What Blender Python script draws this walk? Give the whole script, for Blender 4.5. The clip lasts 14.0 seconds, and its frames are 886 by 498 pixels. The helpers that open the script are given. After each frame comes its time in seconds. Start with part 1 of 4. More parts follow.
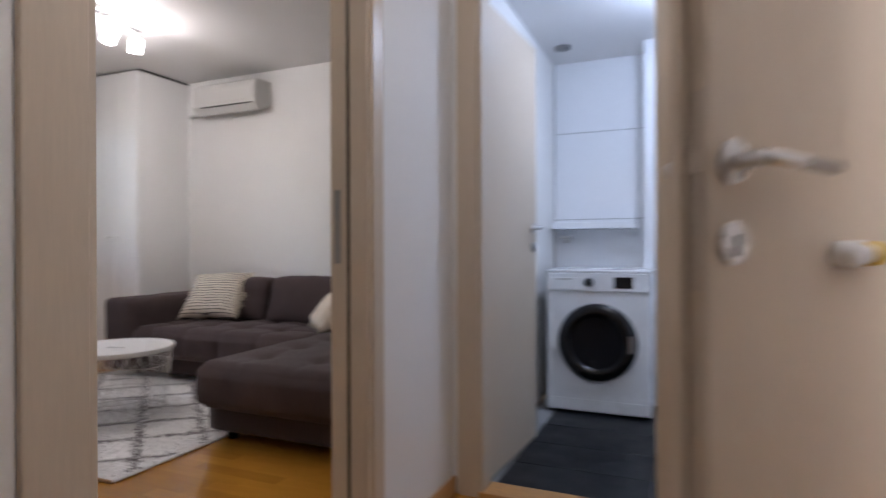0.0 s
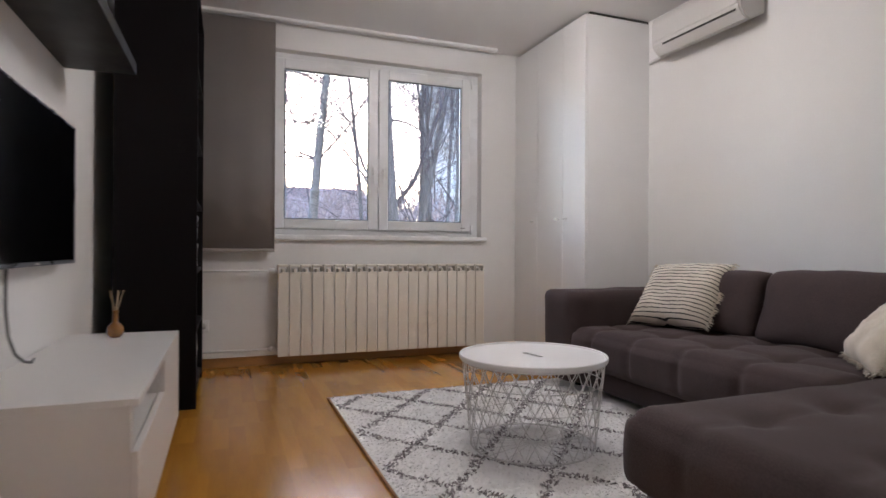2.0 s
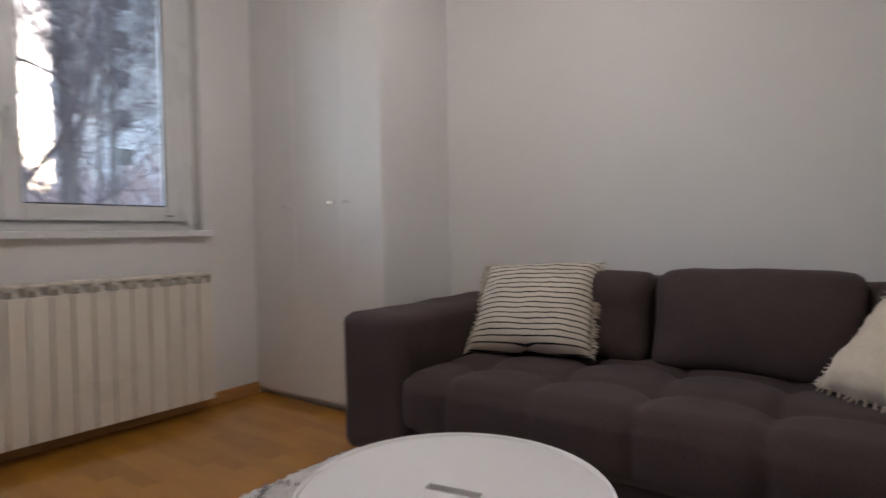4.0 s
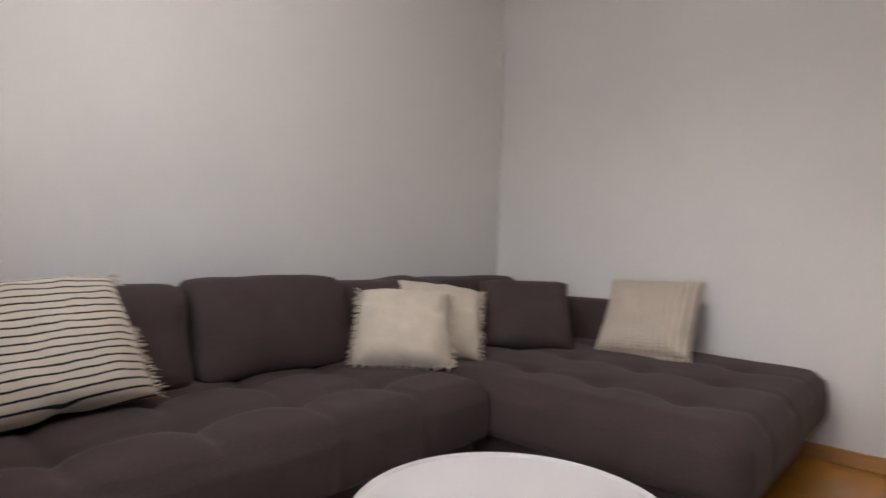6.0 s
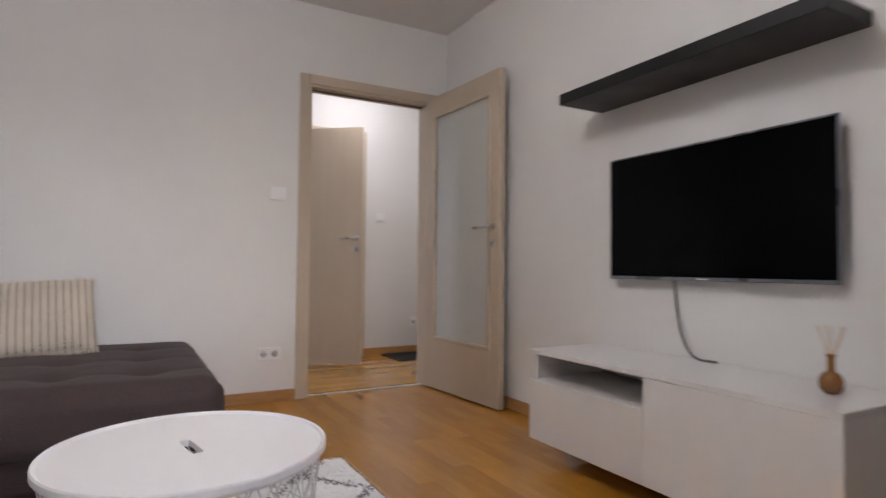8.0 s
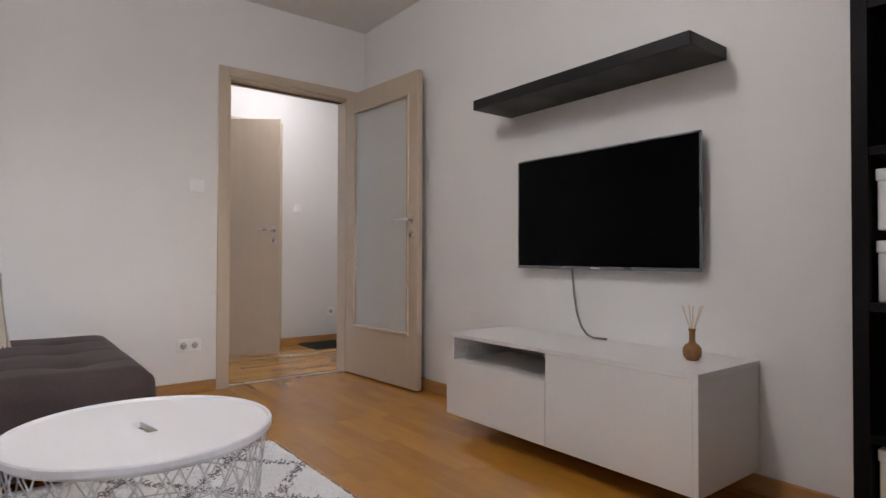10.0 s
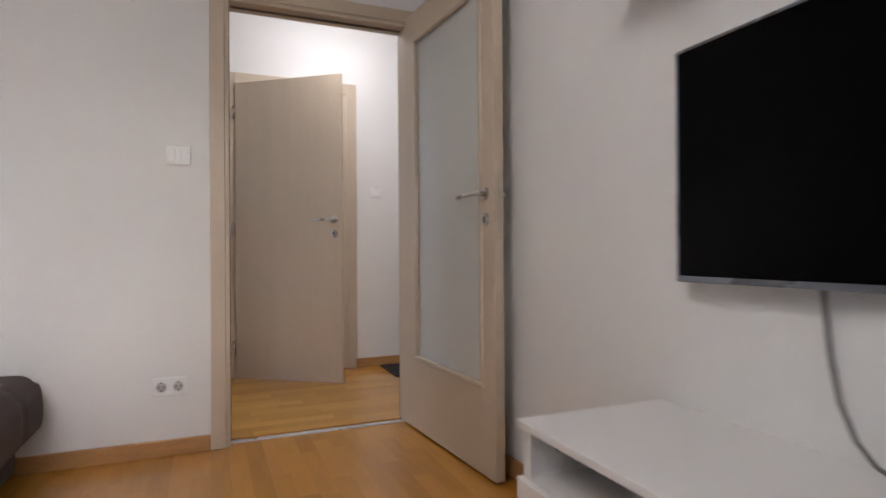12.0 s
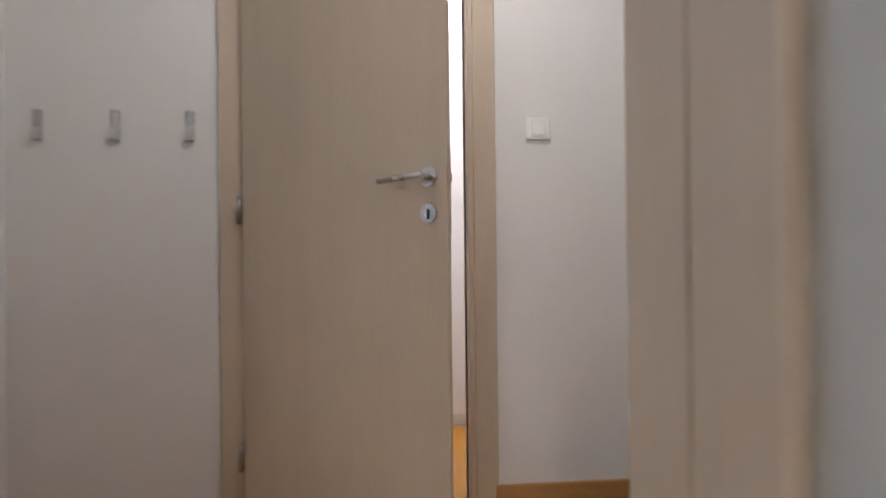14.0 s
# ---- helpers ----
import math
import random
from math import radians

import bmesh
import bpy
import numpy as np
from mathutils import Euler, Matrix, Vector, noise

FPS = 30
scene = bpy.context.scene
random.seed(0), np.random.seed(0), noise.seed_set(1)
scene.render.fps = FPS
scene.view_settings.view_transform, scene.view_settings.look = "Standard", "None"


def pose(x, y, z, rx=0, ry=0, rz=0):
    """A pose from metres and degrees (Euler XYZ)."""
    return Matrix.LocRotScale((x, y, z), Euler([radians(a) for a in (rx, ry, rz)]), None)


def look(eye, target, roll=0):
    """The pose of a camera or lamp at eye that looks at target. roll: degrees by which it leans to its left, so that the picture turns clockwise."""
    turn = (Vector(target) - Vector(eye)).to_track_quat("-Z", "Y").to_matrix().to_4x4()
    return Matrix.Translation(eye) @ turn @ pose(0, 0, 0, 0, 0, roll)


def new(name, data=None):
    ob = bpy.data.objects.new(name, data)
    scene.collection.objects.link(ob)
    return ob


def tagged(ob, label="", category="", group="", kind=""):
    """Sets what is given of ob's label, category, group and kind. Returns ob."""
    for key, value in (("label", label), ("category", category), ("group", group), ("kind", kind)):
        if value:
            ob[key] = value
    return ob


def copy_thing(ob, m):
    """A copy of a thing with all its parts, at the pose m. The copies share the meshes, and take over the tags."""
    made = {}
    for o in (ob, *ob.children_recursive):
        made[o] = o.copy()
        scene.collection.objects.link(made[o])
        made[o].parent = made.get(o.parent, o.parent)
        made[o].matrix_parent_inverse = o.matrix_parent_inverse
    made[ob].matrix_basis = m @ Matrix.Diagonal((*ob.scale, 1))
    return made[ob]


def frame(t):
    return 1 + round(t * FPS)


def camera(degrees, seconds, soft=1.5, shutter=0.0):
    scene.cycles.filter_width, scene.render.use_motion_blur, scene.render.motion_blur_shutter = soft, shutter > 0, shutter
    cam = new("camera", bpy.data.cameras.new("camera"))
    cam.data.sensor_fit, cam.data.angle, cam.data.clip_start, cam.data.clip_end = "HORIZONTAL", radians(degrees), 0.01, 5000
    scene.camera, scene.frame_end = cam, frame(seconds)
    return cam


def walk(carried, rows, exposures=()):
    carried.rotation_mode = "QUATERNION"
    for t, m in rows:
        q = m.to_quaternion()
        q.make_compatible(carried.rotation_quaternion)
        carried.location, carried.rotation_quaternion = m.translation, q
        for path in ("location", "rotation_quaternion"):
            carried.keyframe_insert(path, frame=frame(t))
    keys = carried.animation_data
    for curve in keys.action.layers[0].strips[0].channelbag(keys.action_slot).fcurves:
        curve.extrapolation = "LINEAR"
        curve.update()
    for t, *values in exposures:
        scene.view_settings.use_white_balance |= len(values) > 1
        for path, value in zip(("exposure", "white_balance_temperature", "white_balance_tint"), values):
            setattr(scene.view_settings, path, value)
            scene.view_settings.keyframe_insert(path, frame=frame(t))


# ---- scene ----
cam = camera(75.9, 14.0, shutter=0.5)
PATH = [
    (0, (-0.550, -0.983, 0.975), (1.287, -0.192, 0.972), -0.2),
    (0.5, (-0.095, -0.833, 0.900), (1.402, 0.493, 0.911), -0.7),
    (1, (0.109, -0.632, 0.912), (1.150, 1.075, 0.914), -0.2),
    (1.5, (0.314, -0.337, 0.896), (1.056, 1.521, 0.897), 0.1),
    (2, (0.526, -0.029, 0.842), (1.240, 1.839, 0.848), 0.3),
    (2.1, (0.566, 0.03, 0.839), (1.279, 1.898, 0.845), 0.3),
    (4.4, (0.886, 1.81, 0.925), (2.79, 2.53, 0.842), -1.0),
    (4.5, (0.892, 1.905, 0.932), (2.810, 2.450, 0.846), -1.0),
    (5, (0.896, 2.380, 0.993), (2.865, 2.068, 0.858), 0.1),
    (5.5, (0.968, 2.748, 1.005), (2.754, 1.860, 0.882), 1.5),
    (6, (1.140, 2.972, 0.908), (2.496, 1.508, 0.886), 1.5),
    (6.5, (1.427, 3.163, 0.862), (2.162, 1.302, 0.877), 1.6),
    (7, (1.618, 3.308, 0.843), (1.713, 1.311, 0.885), 1.7),
    (7.5, (1.757, 3.439, 0.827), (1.292, 1.495, 0.887), 1.0),
    (8, (1.888, 3.577, 0.828), (0.924, 1.826, 0.894), 0.5),
    (8.6, (2.105, 3.741, 0.85), (0.976, 2.091, 0.906), 0.3),
    (10.8, (1.872, 3.680, 0.832), (0.627, 2.118, 0.854), 0.2),
    (11, (1.710, 3.538, 0.857), (0.485, 1.958, 0.867), 0.1),
    (11.5, (1.300, 3.125, 0.870), (0.226, 1.442, 0.862), -0.4),
    (12, (0.984, 2.690, 0.860), (0.215, 0.844, 0.868), -0.4),
    (12.5, (0.692, 2.202, 0.866), (0.121, 0.286, 0.876), -1.0),
    (13, (0.527, 1.598, 0.898), (0.214, -0.377, 0.895), -1.0),
    (13.5, (0.430, 1.065, 0.910), (0.229, -0.924, 0.902), -0.6),
    (14, (0.322, 0.483, 0.879), (0.131, -1.508, 0.888), -0.6),
]
EXPOSURES = [(0, 2.7, 5890, 19), (0.5, 2.75, 5890, 20), (1.0, 2.6, 5940, 18), (1.5, 2.87, 5940, 18), (2.2, 2.72, 5940, 18), (4.3, 2.27, 6140, 18), (5.5, 2.71, 6140, 18), (6.5, 2.83, 6040, 18), (8.5, 2.83, 5890, 18), (11.4, 2.87, 5890, 17), (12.0, 2.94, 5890, 17), (12.5, 2.9, 5890, 18), (13.3, 2.8, 5940, 17), (14, 2.93, 5940, 16)]
walk(cam, [(t, look(eye, target, roll)) for t, eye, target, roll in PATH], EXPOSURES)


# ---- sky, sun, exposure ----
world = bpy.data.worlds.new("sky")
scene.world = world
world.use_nodes = True
wn, wl = world.node_tree.nodes, world.node_tree.links
sky = wn.new("ShaderNodeTexSky")
sky.sky_type = "NISHITA"
sky.sun_disc = False
sky.sun_elevation, sky.sun_rotation = radians(15), radians(6)
sky.air_density, sky.dust_density = 1.0, .8
wl.new(sky.outputs[0], wn["Background"].inputs[0])
wn["Background"].inputs[1].default_value = 0.15
sun = bpy.data.lights.new("sun", "SUN")
sun.energy, sun.angle, sun.color = .95, radians(40), (.95, .975, 1)
so = new("sun", sun)
so.matrix_world = look((2.5, 24, 6.47), (0, 0, 0))


def lamp(name, at, watts, size, col):
    li = bpy.data.lights.new(name, "POINT")
    li.energy, li.shadow_soft_size, li.color = watts, size, col
    o = new(name, li)
    o.location = at
    return o


WARM = (1.0, .905, .73)
for k, p in enumerate(((1.50, 2.42, 2.27), (1.66, 2.47, 2.26), (2.02, 2.44, 2.29), (2.18, 2.47, 2.24))):
    lamp("spot_bulb", p, .56, .05, WARM)
lamp("hall_bulb", (.15, -.80, 2.36), 1.65, .10, (1, .955, .86))
lamp("bath_bulb", (2.35, -.95, 2.12), 1.75, .08, (.62, .78, 1.0))
lamp("room_bulb", (-.35, -1.98, 2.3), 5.0, .10, (1, .97, .93))

# ---- materials ----


def principled(name):
    m = bpy.data.materials.new(name)
    m.use_nodes = True
    nt = m.node_tree
    return m, nt, nt.nodes["Principled BSDF"]


def mat(name, col, rough=.5, metal=0.0, vary=.08, scale=6.0, fine=60.0, bump=.05, stretch=(1, 1, 1), coat=0.0, sheen=0.0,
        per_object=0.0, island=0.0, rvary=.1, spec=.5):
    """A colour with broad and fine variation, a fine relief and uneven gloss."""
    m, nt, b = principled(name)
    N, L = nt.nodes, nt.links
    co = N.new("ShaderNodeTexCoord")
    mp = N.new("ShaderNodeMapping")
    mp.inputs["Scale"].default_value = stretch
    L.new(co.outputs["Object"], mp.inputs[0])
    n1, n2 = N.new("ShaderNodeTexNoise"), N.new("ShaderNodeTexNoise")
    n1.inputs["Scale"].default_value, n1.inputs["Detail"].default_value = scale, 4
    n2.inputs["Scale"].default_value, n2.inputs["Detail"].default_value = fine, 6
    L.new(mp.outputs[0], n1.inputs[0])
    L.new(mp.outputs[0], n2.inputs[0])
    add = N.new("ShaderNodeMath")
    add.operation = "ADD"
    L.new(n1.outputs[0], add.inputs[0])
    L.new(n2.outputs[0], add.inputs[1])
    src = add.outputs[0]
    if per_object or island:
        if island:
            g = N.new("ShaderNodeNewGeometry")
            rnd = g.outputs["Random Per Island"]
            amt = island
        else:
            g = N.new("ShaderNodeObjectInfo")
            rnd = g.outputs["Random"]
            amt = per_object
        k = N.new("ShaderNodeMath")
        k.operation = "MULTIPLY_ADD"
        L.new(rnd, k.inputs[0])
        k.inputs[1].default_value = amt * 2
        L.new(src, k.inputs[2])
        k2 = N.new("ShaderNodeMath")
        k2.operation = "SUBTRACT"
        L.new(k.outputs[0], k2.inputs[0])
        k2.inputs[1].default_value = amt
        src = k2.outputs[0]
    mr = N.new("ShaderNodeMapRange")
    mr.inputs[1].default_value, mr.inputs[2].default_value = .6, 1.4
    mr.inputs[3].default_value, mr.inputs[4].default_value = 1 - vary * 2, 1 + vary * 2
    mr.clamp = False
    L.new(src, mr.inputs[0])
    mx = N.new("ShaderNodeMix")
    mx.data_type, mx.blend_type = "RGBA", "MULTIPLY"
    mx.inputs[0].default_value = 1
    mx.inputs[6].default_value = (*col, 1)
    L.new(mr.outputs[0], mx.inputs[7])
    L.new(mx.outputs[2], b.inputs["Base Color"])
    rr = N.new("ShaderNodeMapRange")
    rr.inputs[1].default_value, rr.inputs[2].default_value = .3, .7
    rr.inputs[3].default_value, rr.inputs[4].default_value = max(.02, rough - rvary), min(1, rough + rvary)
    L.new(n1.outputs[0], rr.inputs[0])
    L.new(rr.outputs[0], b.inputs["Roughness"])
    b.inputs["Metallic"].default_value = metal
    b.inputs["Specular IOR Level"].default_value = spec
    b.inputs["Coat Weight"].default_value = coat
    b.inputs["Coat Roughness"].default_value = .10
    if sheen:
        b.inputs["Sheen Weight"].default_value = sheen
        b.inputs["Sheen Roughness"].default_value = .4
    if bump:
        bp = N.new("ShaderNodeBump")
        bp.inputs["Strength"].default_value, bp.inputs["Distance"].default_value = bump, .004
        L.new(n2.outputs[0], bp.inputs["Height"])
        L.new(bp.outputs[0], b.inputs["Normal"])
    return m


def striped(name, base, line, axis, period, width, dash=0.0):
    """Woven cloth with thin lines across one of the object's axes."""
    m = mat(name, base, .95, vary=.07, scale=9, fine=240, bump=.5, sheen=.2)
    nt = m.node_tree
    N, L = nt.nodes, nt.links
    b = N["Principled BSDF"]
    old = b.inputs["Base Color"].links[0].from_socket
    co = N.new("ShaderNodeTexCoord")
    nz = N.new("ShaderNodeTexNoise")
    nz.inputs["Scale"].default_value = 14
    L.new(co.outputs["Object"], nz.inputs[0])
    sp = N.new("ShaderNodeSeparateXYZ")
    L.new(co.outputs["Object"], sp.inputs[0])
    w = N.new("ShaderNodeMath")
    w.operation = "MULTIPLY_ADD"
    L.new(nz.outputs[0], w.inputs[0])
    w.inputs[1].default_value = .0010
    L.new(sp.outputs[axis], w.inputs[2])
    md = N.new("ShaderNodeMath")
    md.operation = "PINGPONG"
    L.new(w.outputs[0], md.inputs[0])
    md.inputs[1].default_value = period / 2
    lt = N.new("ShaderNodeMath")
    lt.operation = "LESS_THAN"
    L.new(md.outputs[0], lt.inputs[0])
    lt.inputs[1].default_value = width / 2
    fac = lt.outputs[0]
    if dash:
        d = N.new("ShaderNodeMath")
        d.operation = "PINGPONG"
        L.new(sp.outputs[2 - axis], d.inputs[0])
        d.inputs[1].default_value = dash
        d2 = N.new("ShaderNodeMath")
        d2.operation = "LESS_THAN"
        L.new(d.outputs[0], d2.inputs[0])
        d2.inputs[1].default_value = dash * .7
        d3 = N.new("ShaderNodeMath")
        d3.operation = "MULTIPLY"
        L.new(fac, d3.inputs[0])
        L.new(d2.outputs[0], d3.inputs[1])
        fac = d3.outputs[0]
    mx = N.new("ShaderNodeMix")
    mx.data_type = "RGBA"
    L.new(fac, mx.inputs[0])
    L.new(old, mx.inputs[6])
    mx.inputs[7].default_value = (*line, 1)
    L.new(mx.outputs[2], b.inputs["Base Color"])
    return m


def glass(name, rough, col=(1, 1, 1), thin=True):
    """Thin panes: mostly clear, with a mirror part by angle. Frosted: rough transmission."""
    m, nt, b = principled(name)
    N, L = nt.nodes, nt.links
    b.inputs["Base Color"].default_value = (*col, 1)
    b.inputs["Transmission Weight"].default_value = 1
    b.inputs["Roughness"].default_value = rough
    b.inputs["IOR"].default_value = 1.45
    if rough < .05:
        out = N["Material Output"]
        tr, gl, mix, lw = (N.new("ShaderNodeBsdfTransparent"), N.new("ShaderNodeBsdfGlossy"), N.new("ShaderNodeMixShader"),
                           N.new("ShaderNodeFresnel"))
        gl.inputs["Roughness"].default_value = .01
        lw.inputs[0].default_value = 1.35
        L.new(lw.outputs[0], mix.inputs[0])
        L.new(tr.outputs[0], mix.inputs[1])
        L.new(gl.outputs[0], mix.inputs[2])
        L.new(mix.outputs[0], out.inputs[0])
    return m


def frosted(name):
    """Etched glass: light passes through it scattered, with a dull mirror part by angle."""
    m, nt, b = principled(name)
    N, L = nt.nodes, nt.links
    tr, df, gl = N.new("ShaderNodeBsdfTranslucent"), N.new("ShaderNodeBsdfDiffuse"), N.new("ShaderNodeBsdfGlossy")
    tr.inputs[0].default_value = (.95, .96, .935, 1)
    df.inputs[0].default_value = (.83, .83, .79, 1)
    gl.inputs["Roughness"].default_value = .35
    a, c, f = N.new("ShaderNodeMixShader"), N.new("ShaderNodeMixShader"), N.new("ShaderNodeFresnel")
    a.inputs[0].default_value = .62
    f.inputs[0].default_value = 1.4
    L.new(tr.outputs[0], a.inputs[1])
    L.new(df.outputs[0], a.inputs[2])
    L.new(f.outputs[0], c.inputs[0])
    L.new(a.outputs[0], c.inputs[1])
    L.new(gl.outputs[0], c.inputs[2])
    L.new(c.outputs[0], N["Material Output"].inputs[0])
    return m


def glow(name, col, strength):
    m, nt, b = principled(name)
    b.inputs["Base Color"].default_value = (.8, .8, .8, 1)
    b.inputs["Emission Color"].default_value = (*col, 1)
    b.inputs["Emission Strength"].default_value = strength
    return m


WALL = mat("wall_paint", (.80, .79, .775), .75, vary=.012, scale=1.6, fine=120, bump=.08)
CEIL = mat("ceiling_paint", (.80, .79, .78), .85, vary=.012, scale=1.2, fine=110, bump=.06)
FACADE = mat("facade_render", (.62, .60, .56), .9, vary=.05, scale=1.5, fine=40, bump=.2)
DOOR = mat("greige_veneer", (.57, .475, .365), .42, vary=.028, scale=2.0, fine=26, bump=.03, stretch=(7, 7, .6))
DOORX = mat("greige_veneer_cross", (.57, .475, .365), .42, vary=.028, scale=2.0, fine=26, bump=.03, stretch=(.6, 7, 7))
OAK = mat("oak_strip", (.47, .213, .024), .19, vary=.06, scale=4, fine=22, bump=0, stretch=(9, .8, 9), per_object=.42, coat=.40, rvary=.015)
OAKX = mat("oak_strip_hall", (.50, .245, .036), .24, vary=.06, scale=4, fine=22, bump=0, stretch=(.8, 9, 9), per_object=.5, coat=.42, rvary=.015)
OAKS = mat("oak_strip_rest", (.47, .213, .024), .19, vary=.06, scale=4, fine=22, bump=0, stretch=(9, .8, 9), island=.42, coat=.40, rvary=.015)
SKIRT = mat("oak_skirting", (.46, .24, .08), .4, vary=.12, scale=3, fine=40, bump=.04, stretch=(2, 2, 12))
SUBFLOOR = mat("dark_joint", (.26, .13, .04), .8, vary=.1)
STEEL = mat("brushed_steel", (.62, .61, .60), .28, metal=1, vary=.03, scale=8, fine=200, bump=.02)
DARKSTEEL = mat("dull_steel", (.35, .34, .33), .4, metal=1, vary=.04, fine=160, bump=.02)
WHITEPL = mat("white_plastic", (.88, .88, .875), .32, vary=.01, scale=4, fine=90, bump=.01)
ACGREY = mat("light_grey_plastic", (.62, .605, .585), .38, vary=.012, scale=4, fine=90, bump=.01)
PVC = mat("white_window_frame", (.82, .83, .84), .28, vary=.012, scale=3, fine=80, bump=.01)
LACQ = mat("white_lacquer", (.78, .765, .75), .34, vary=.008, scale=2, fine=70, bump=.004, rvary=.015)
WARDR = mat("white_wardrobe_board", (.80, .79, .78), .42, vary=.012, scale=2, fine=90, bump=.015)
# grey puts recess shade into slot back and socket wells; also plain grey details
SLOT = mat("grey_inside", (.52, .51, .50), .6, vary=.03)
BLACKW = mat("black_brown_board", (.006, .0045, .005), .55, vary=.12, scale=4, fine=60, bump=.05, stretch=(4, 4, .7), spec=.12)
SHELFB = mat("charcoal_shelf", (.013, .012, .013), .42, vary=.10, scale=4, fine=60, bump=.03, spec=.3)
SCREEN = mat("tv_screen", (.0008, .0008, .0010), .16, vary=.02, bump=0, rvary=.02, spec=.06)
BEZEL = mat("tv_bezel", (.22, .23, .27), .3, metal=.6, vary=.03)
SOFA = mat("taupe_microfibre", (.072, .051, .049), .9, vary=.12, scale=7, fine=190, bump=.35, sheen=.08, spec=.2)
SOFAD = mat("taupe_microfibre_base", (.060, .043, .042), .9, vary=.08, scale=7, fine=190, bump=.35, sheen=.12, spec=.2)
CREAM = mat("cream_cotton", (.66, .58, .47), .95, vary=.07, scale=10, fine=220, bump=.5, sheen=.2)
STRIPE1 = striped("cream_cloth_black_lines", (.68, .61, .51), (.012, .010, .011), 2, .0240, .0056)
STRIPE3 = striped("cream_cloth_grey_lines", (.62, .54, .44), (.09, .07, .06), 0, .030, .0055, .006)
RUGW = mat("cream_pile", (.93, .915, .90), .98, vary=.03, scale=9, fine=160, bump=.5, sheen=.2)
RUGD = mat("charcoal_pile", (.29, .262, .27), .98, vary=.2, scale=9, fine=160, bump=.5)
BINDING = mat("tan_binding", (.42, .25, .12), .95, vary=.4, scale=60, fine=200, bump=.6)
TABLEW = mat("white_powder_coat", (.80, .79, .79), .38, vary=.012, scale=3, fine=120, bump=.02)
WIRE = mat("white_wire", (.70, .68, .66), .4, vary=.02, bump=0)
RADI = mat("cream_radiator_enamel", (.82, .775, .69), .35, vary=.02, scale=3, fine=70, bump=.01)
BLIND = mat("grey_blind_cloth", (.42, .385, .365), .95, vary=.06, scale=2, fine=300, bump=.35)
AMBER = mat("amber_glass_bottle", (.27, .105, .012), .08, vary=.08, coat=.8, bump=0)
REED = mat("reed_stick", (.62, .45, .27), .8, vary=.1)
CABLE = mat("grey_cable", (.16, .155, .155), .5, vary=.03, bump=0)
TILEW = mat("white_wall_tile", (.80, .81, .83), .12, vary=.012, scale=2, fine=40, bump=.01, per_object=.05)
TILED = mat("anthracite_floor_tile", (.012, .013, .016), .42, spec=.25, vary=.12, scale=6, fine=60, bump=.05, per_object=.15)
GROUT = mat("grey_grout", (.30, .30, .30), .9, vary=.05)
WASHW = mat("appliance_white", (.80, .81, .82), .22, vary=.01, bump=0)
PORT = mat("dark_porthole_glass", (.010, .010, .012), .22, vary=.05, bump=0, spec=.15)
GLOSSB = mat("gloss_black_plastic", (.006, .006, .007), .10, vary=.02, bump=0)
DRUM = mat("drum_steel", (.5, .5, .5), .3, metal=1, vary=.05)
MATB = mat("black_door_mat", (.018, .017, .017), .95, vary=.25, scale=30, fine=300, bump=.8)
RUBBER = mat("black_seal", (.02, .018, .016), .6, vary=.05)
SEAL = mat("brown_door_seal", (.10, .075, .055), .7, vary=.05)
YELLOW = mat("yellow_plastic", (.80, .52, .01), .35, vary=.02, bump=0)
LOCKP = mat("dull_champagne_metal", (.52, .45, .37), .45, metal=.5, vary=.03, fine=160, bump=.02)
THRESH = mat("silver_strip", (.66, .65, .63), .35, metal=.7, vary=.03, fine=120)
CLEAR = glass("window_glass", .0)
FROST = frosted("frosted_glass")
DOORGLASS = glass("porthole_glass", .02, (.6, .6, .62))
SHADE = glow("lit_glass_shade", (1.0, .95, .88), 7)
PLATE = glow("lit_hall_lamp", (1.0, .95, .88), 3)
BARK = mat("grey_bark", (.30, .27, .27), .95, vary=.25, scale=6, fine=50, bump=.8, stretch=(3, 3, .6))
BARKP = mat("pale_birch_bark", (.32, .30, .30), .9, vary=.25, scale=5, fine=40, bump=.5, stretch=(1, 1, 3))
TWIG = mat("bare_twigs", (.21, .175, .18), .95, vary=.25, scale=6, fine=50, bump=.3)
HEDGE = mat("winter_scrub", (.52, .42, .41), 1.0, vary=.3, scale=3, fine=30, bump=.6)
GRASS = mat("winter_grass", (.10, .11, .05), 1.0, vary=.3, scale=1.5, fine=14, bump=.6)
ROOF = mat("clay_roof", (.40, .27, .25), .9, vary=.2, scale=2, fine=18, bump=.5)
HOUSEW = mat("pale_house_render", (.66, .66, .68), .9, vary=.06, scale=1, fine=16, bump=.2)
DARKGL = mat("dark_far_window", (.05, .06, .07), .15, vary=.1, bump=0)

# ---- mesh helpers ----


def world_of(ob):
    m = ob.matrix_basis.copy()
    return world_of(ob.parent) @ ob.matrix_parent_inverse @ m if ob.parent else m


def link(name, bm, material, smooth=False):
    me = bpy.data.meshes.new(name)
    bm.to_mesh(me)
    bm.free()
    for k in (material if isinstance(material, (list, tuple)) else [material]):
        me.materials.append(k)
    if smooth:
        me.polygons.foreach_set("use_smooth", [True] * len(me.polygons))
    return new(name, me)


def part(name, bm, material, parent, label="", smooth=False):
    """ONE mesh object under a thing or a part; its mesh is in world metres."""
    ob = link(name, bm, material, smooth)
    ob.parent = parent
    ob.matrix_parent_inverse = world_of(parent).inverted()
    if label:
        ob["label"] = label
    return ob


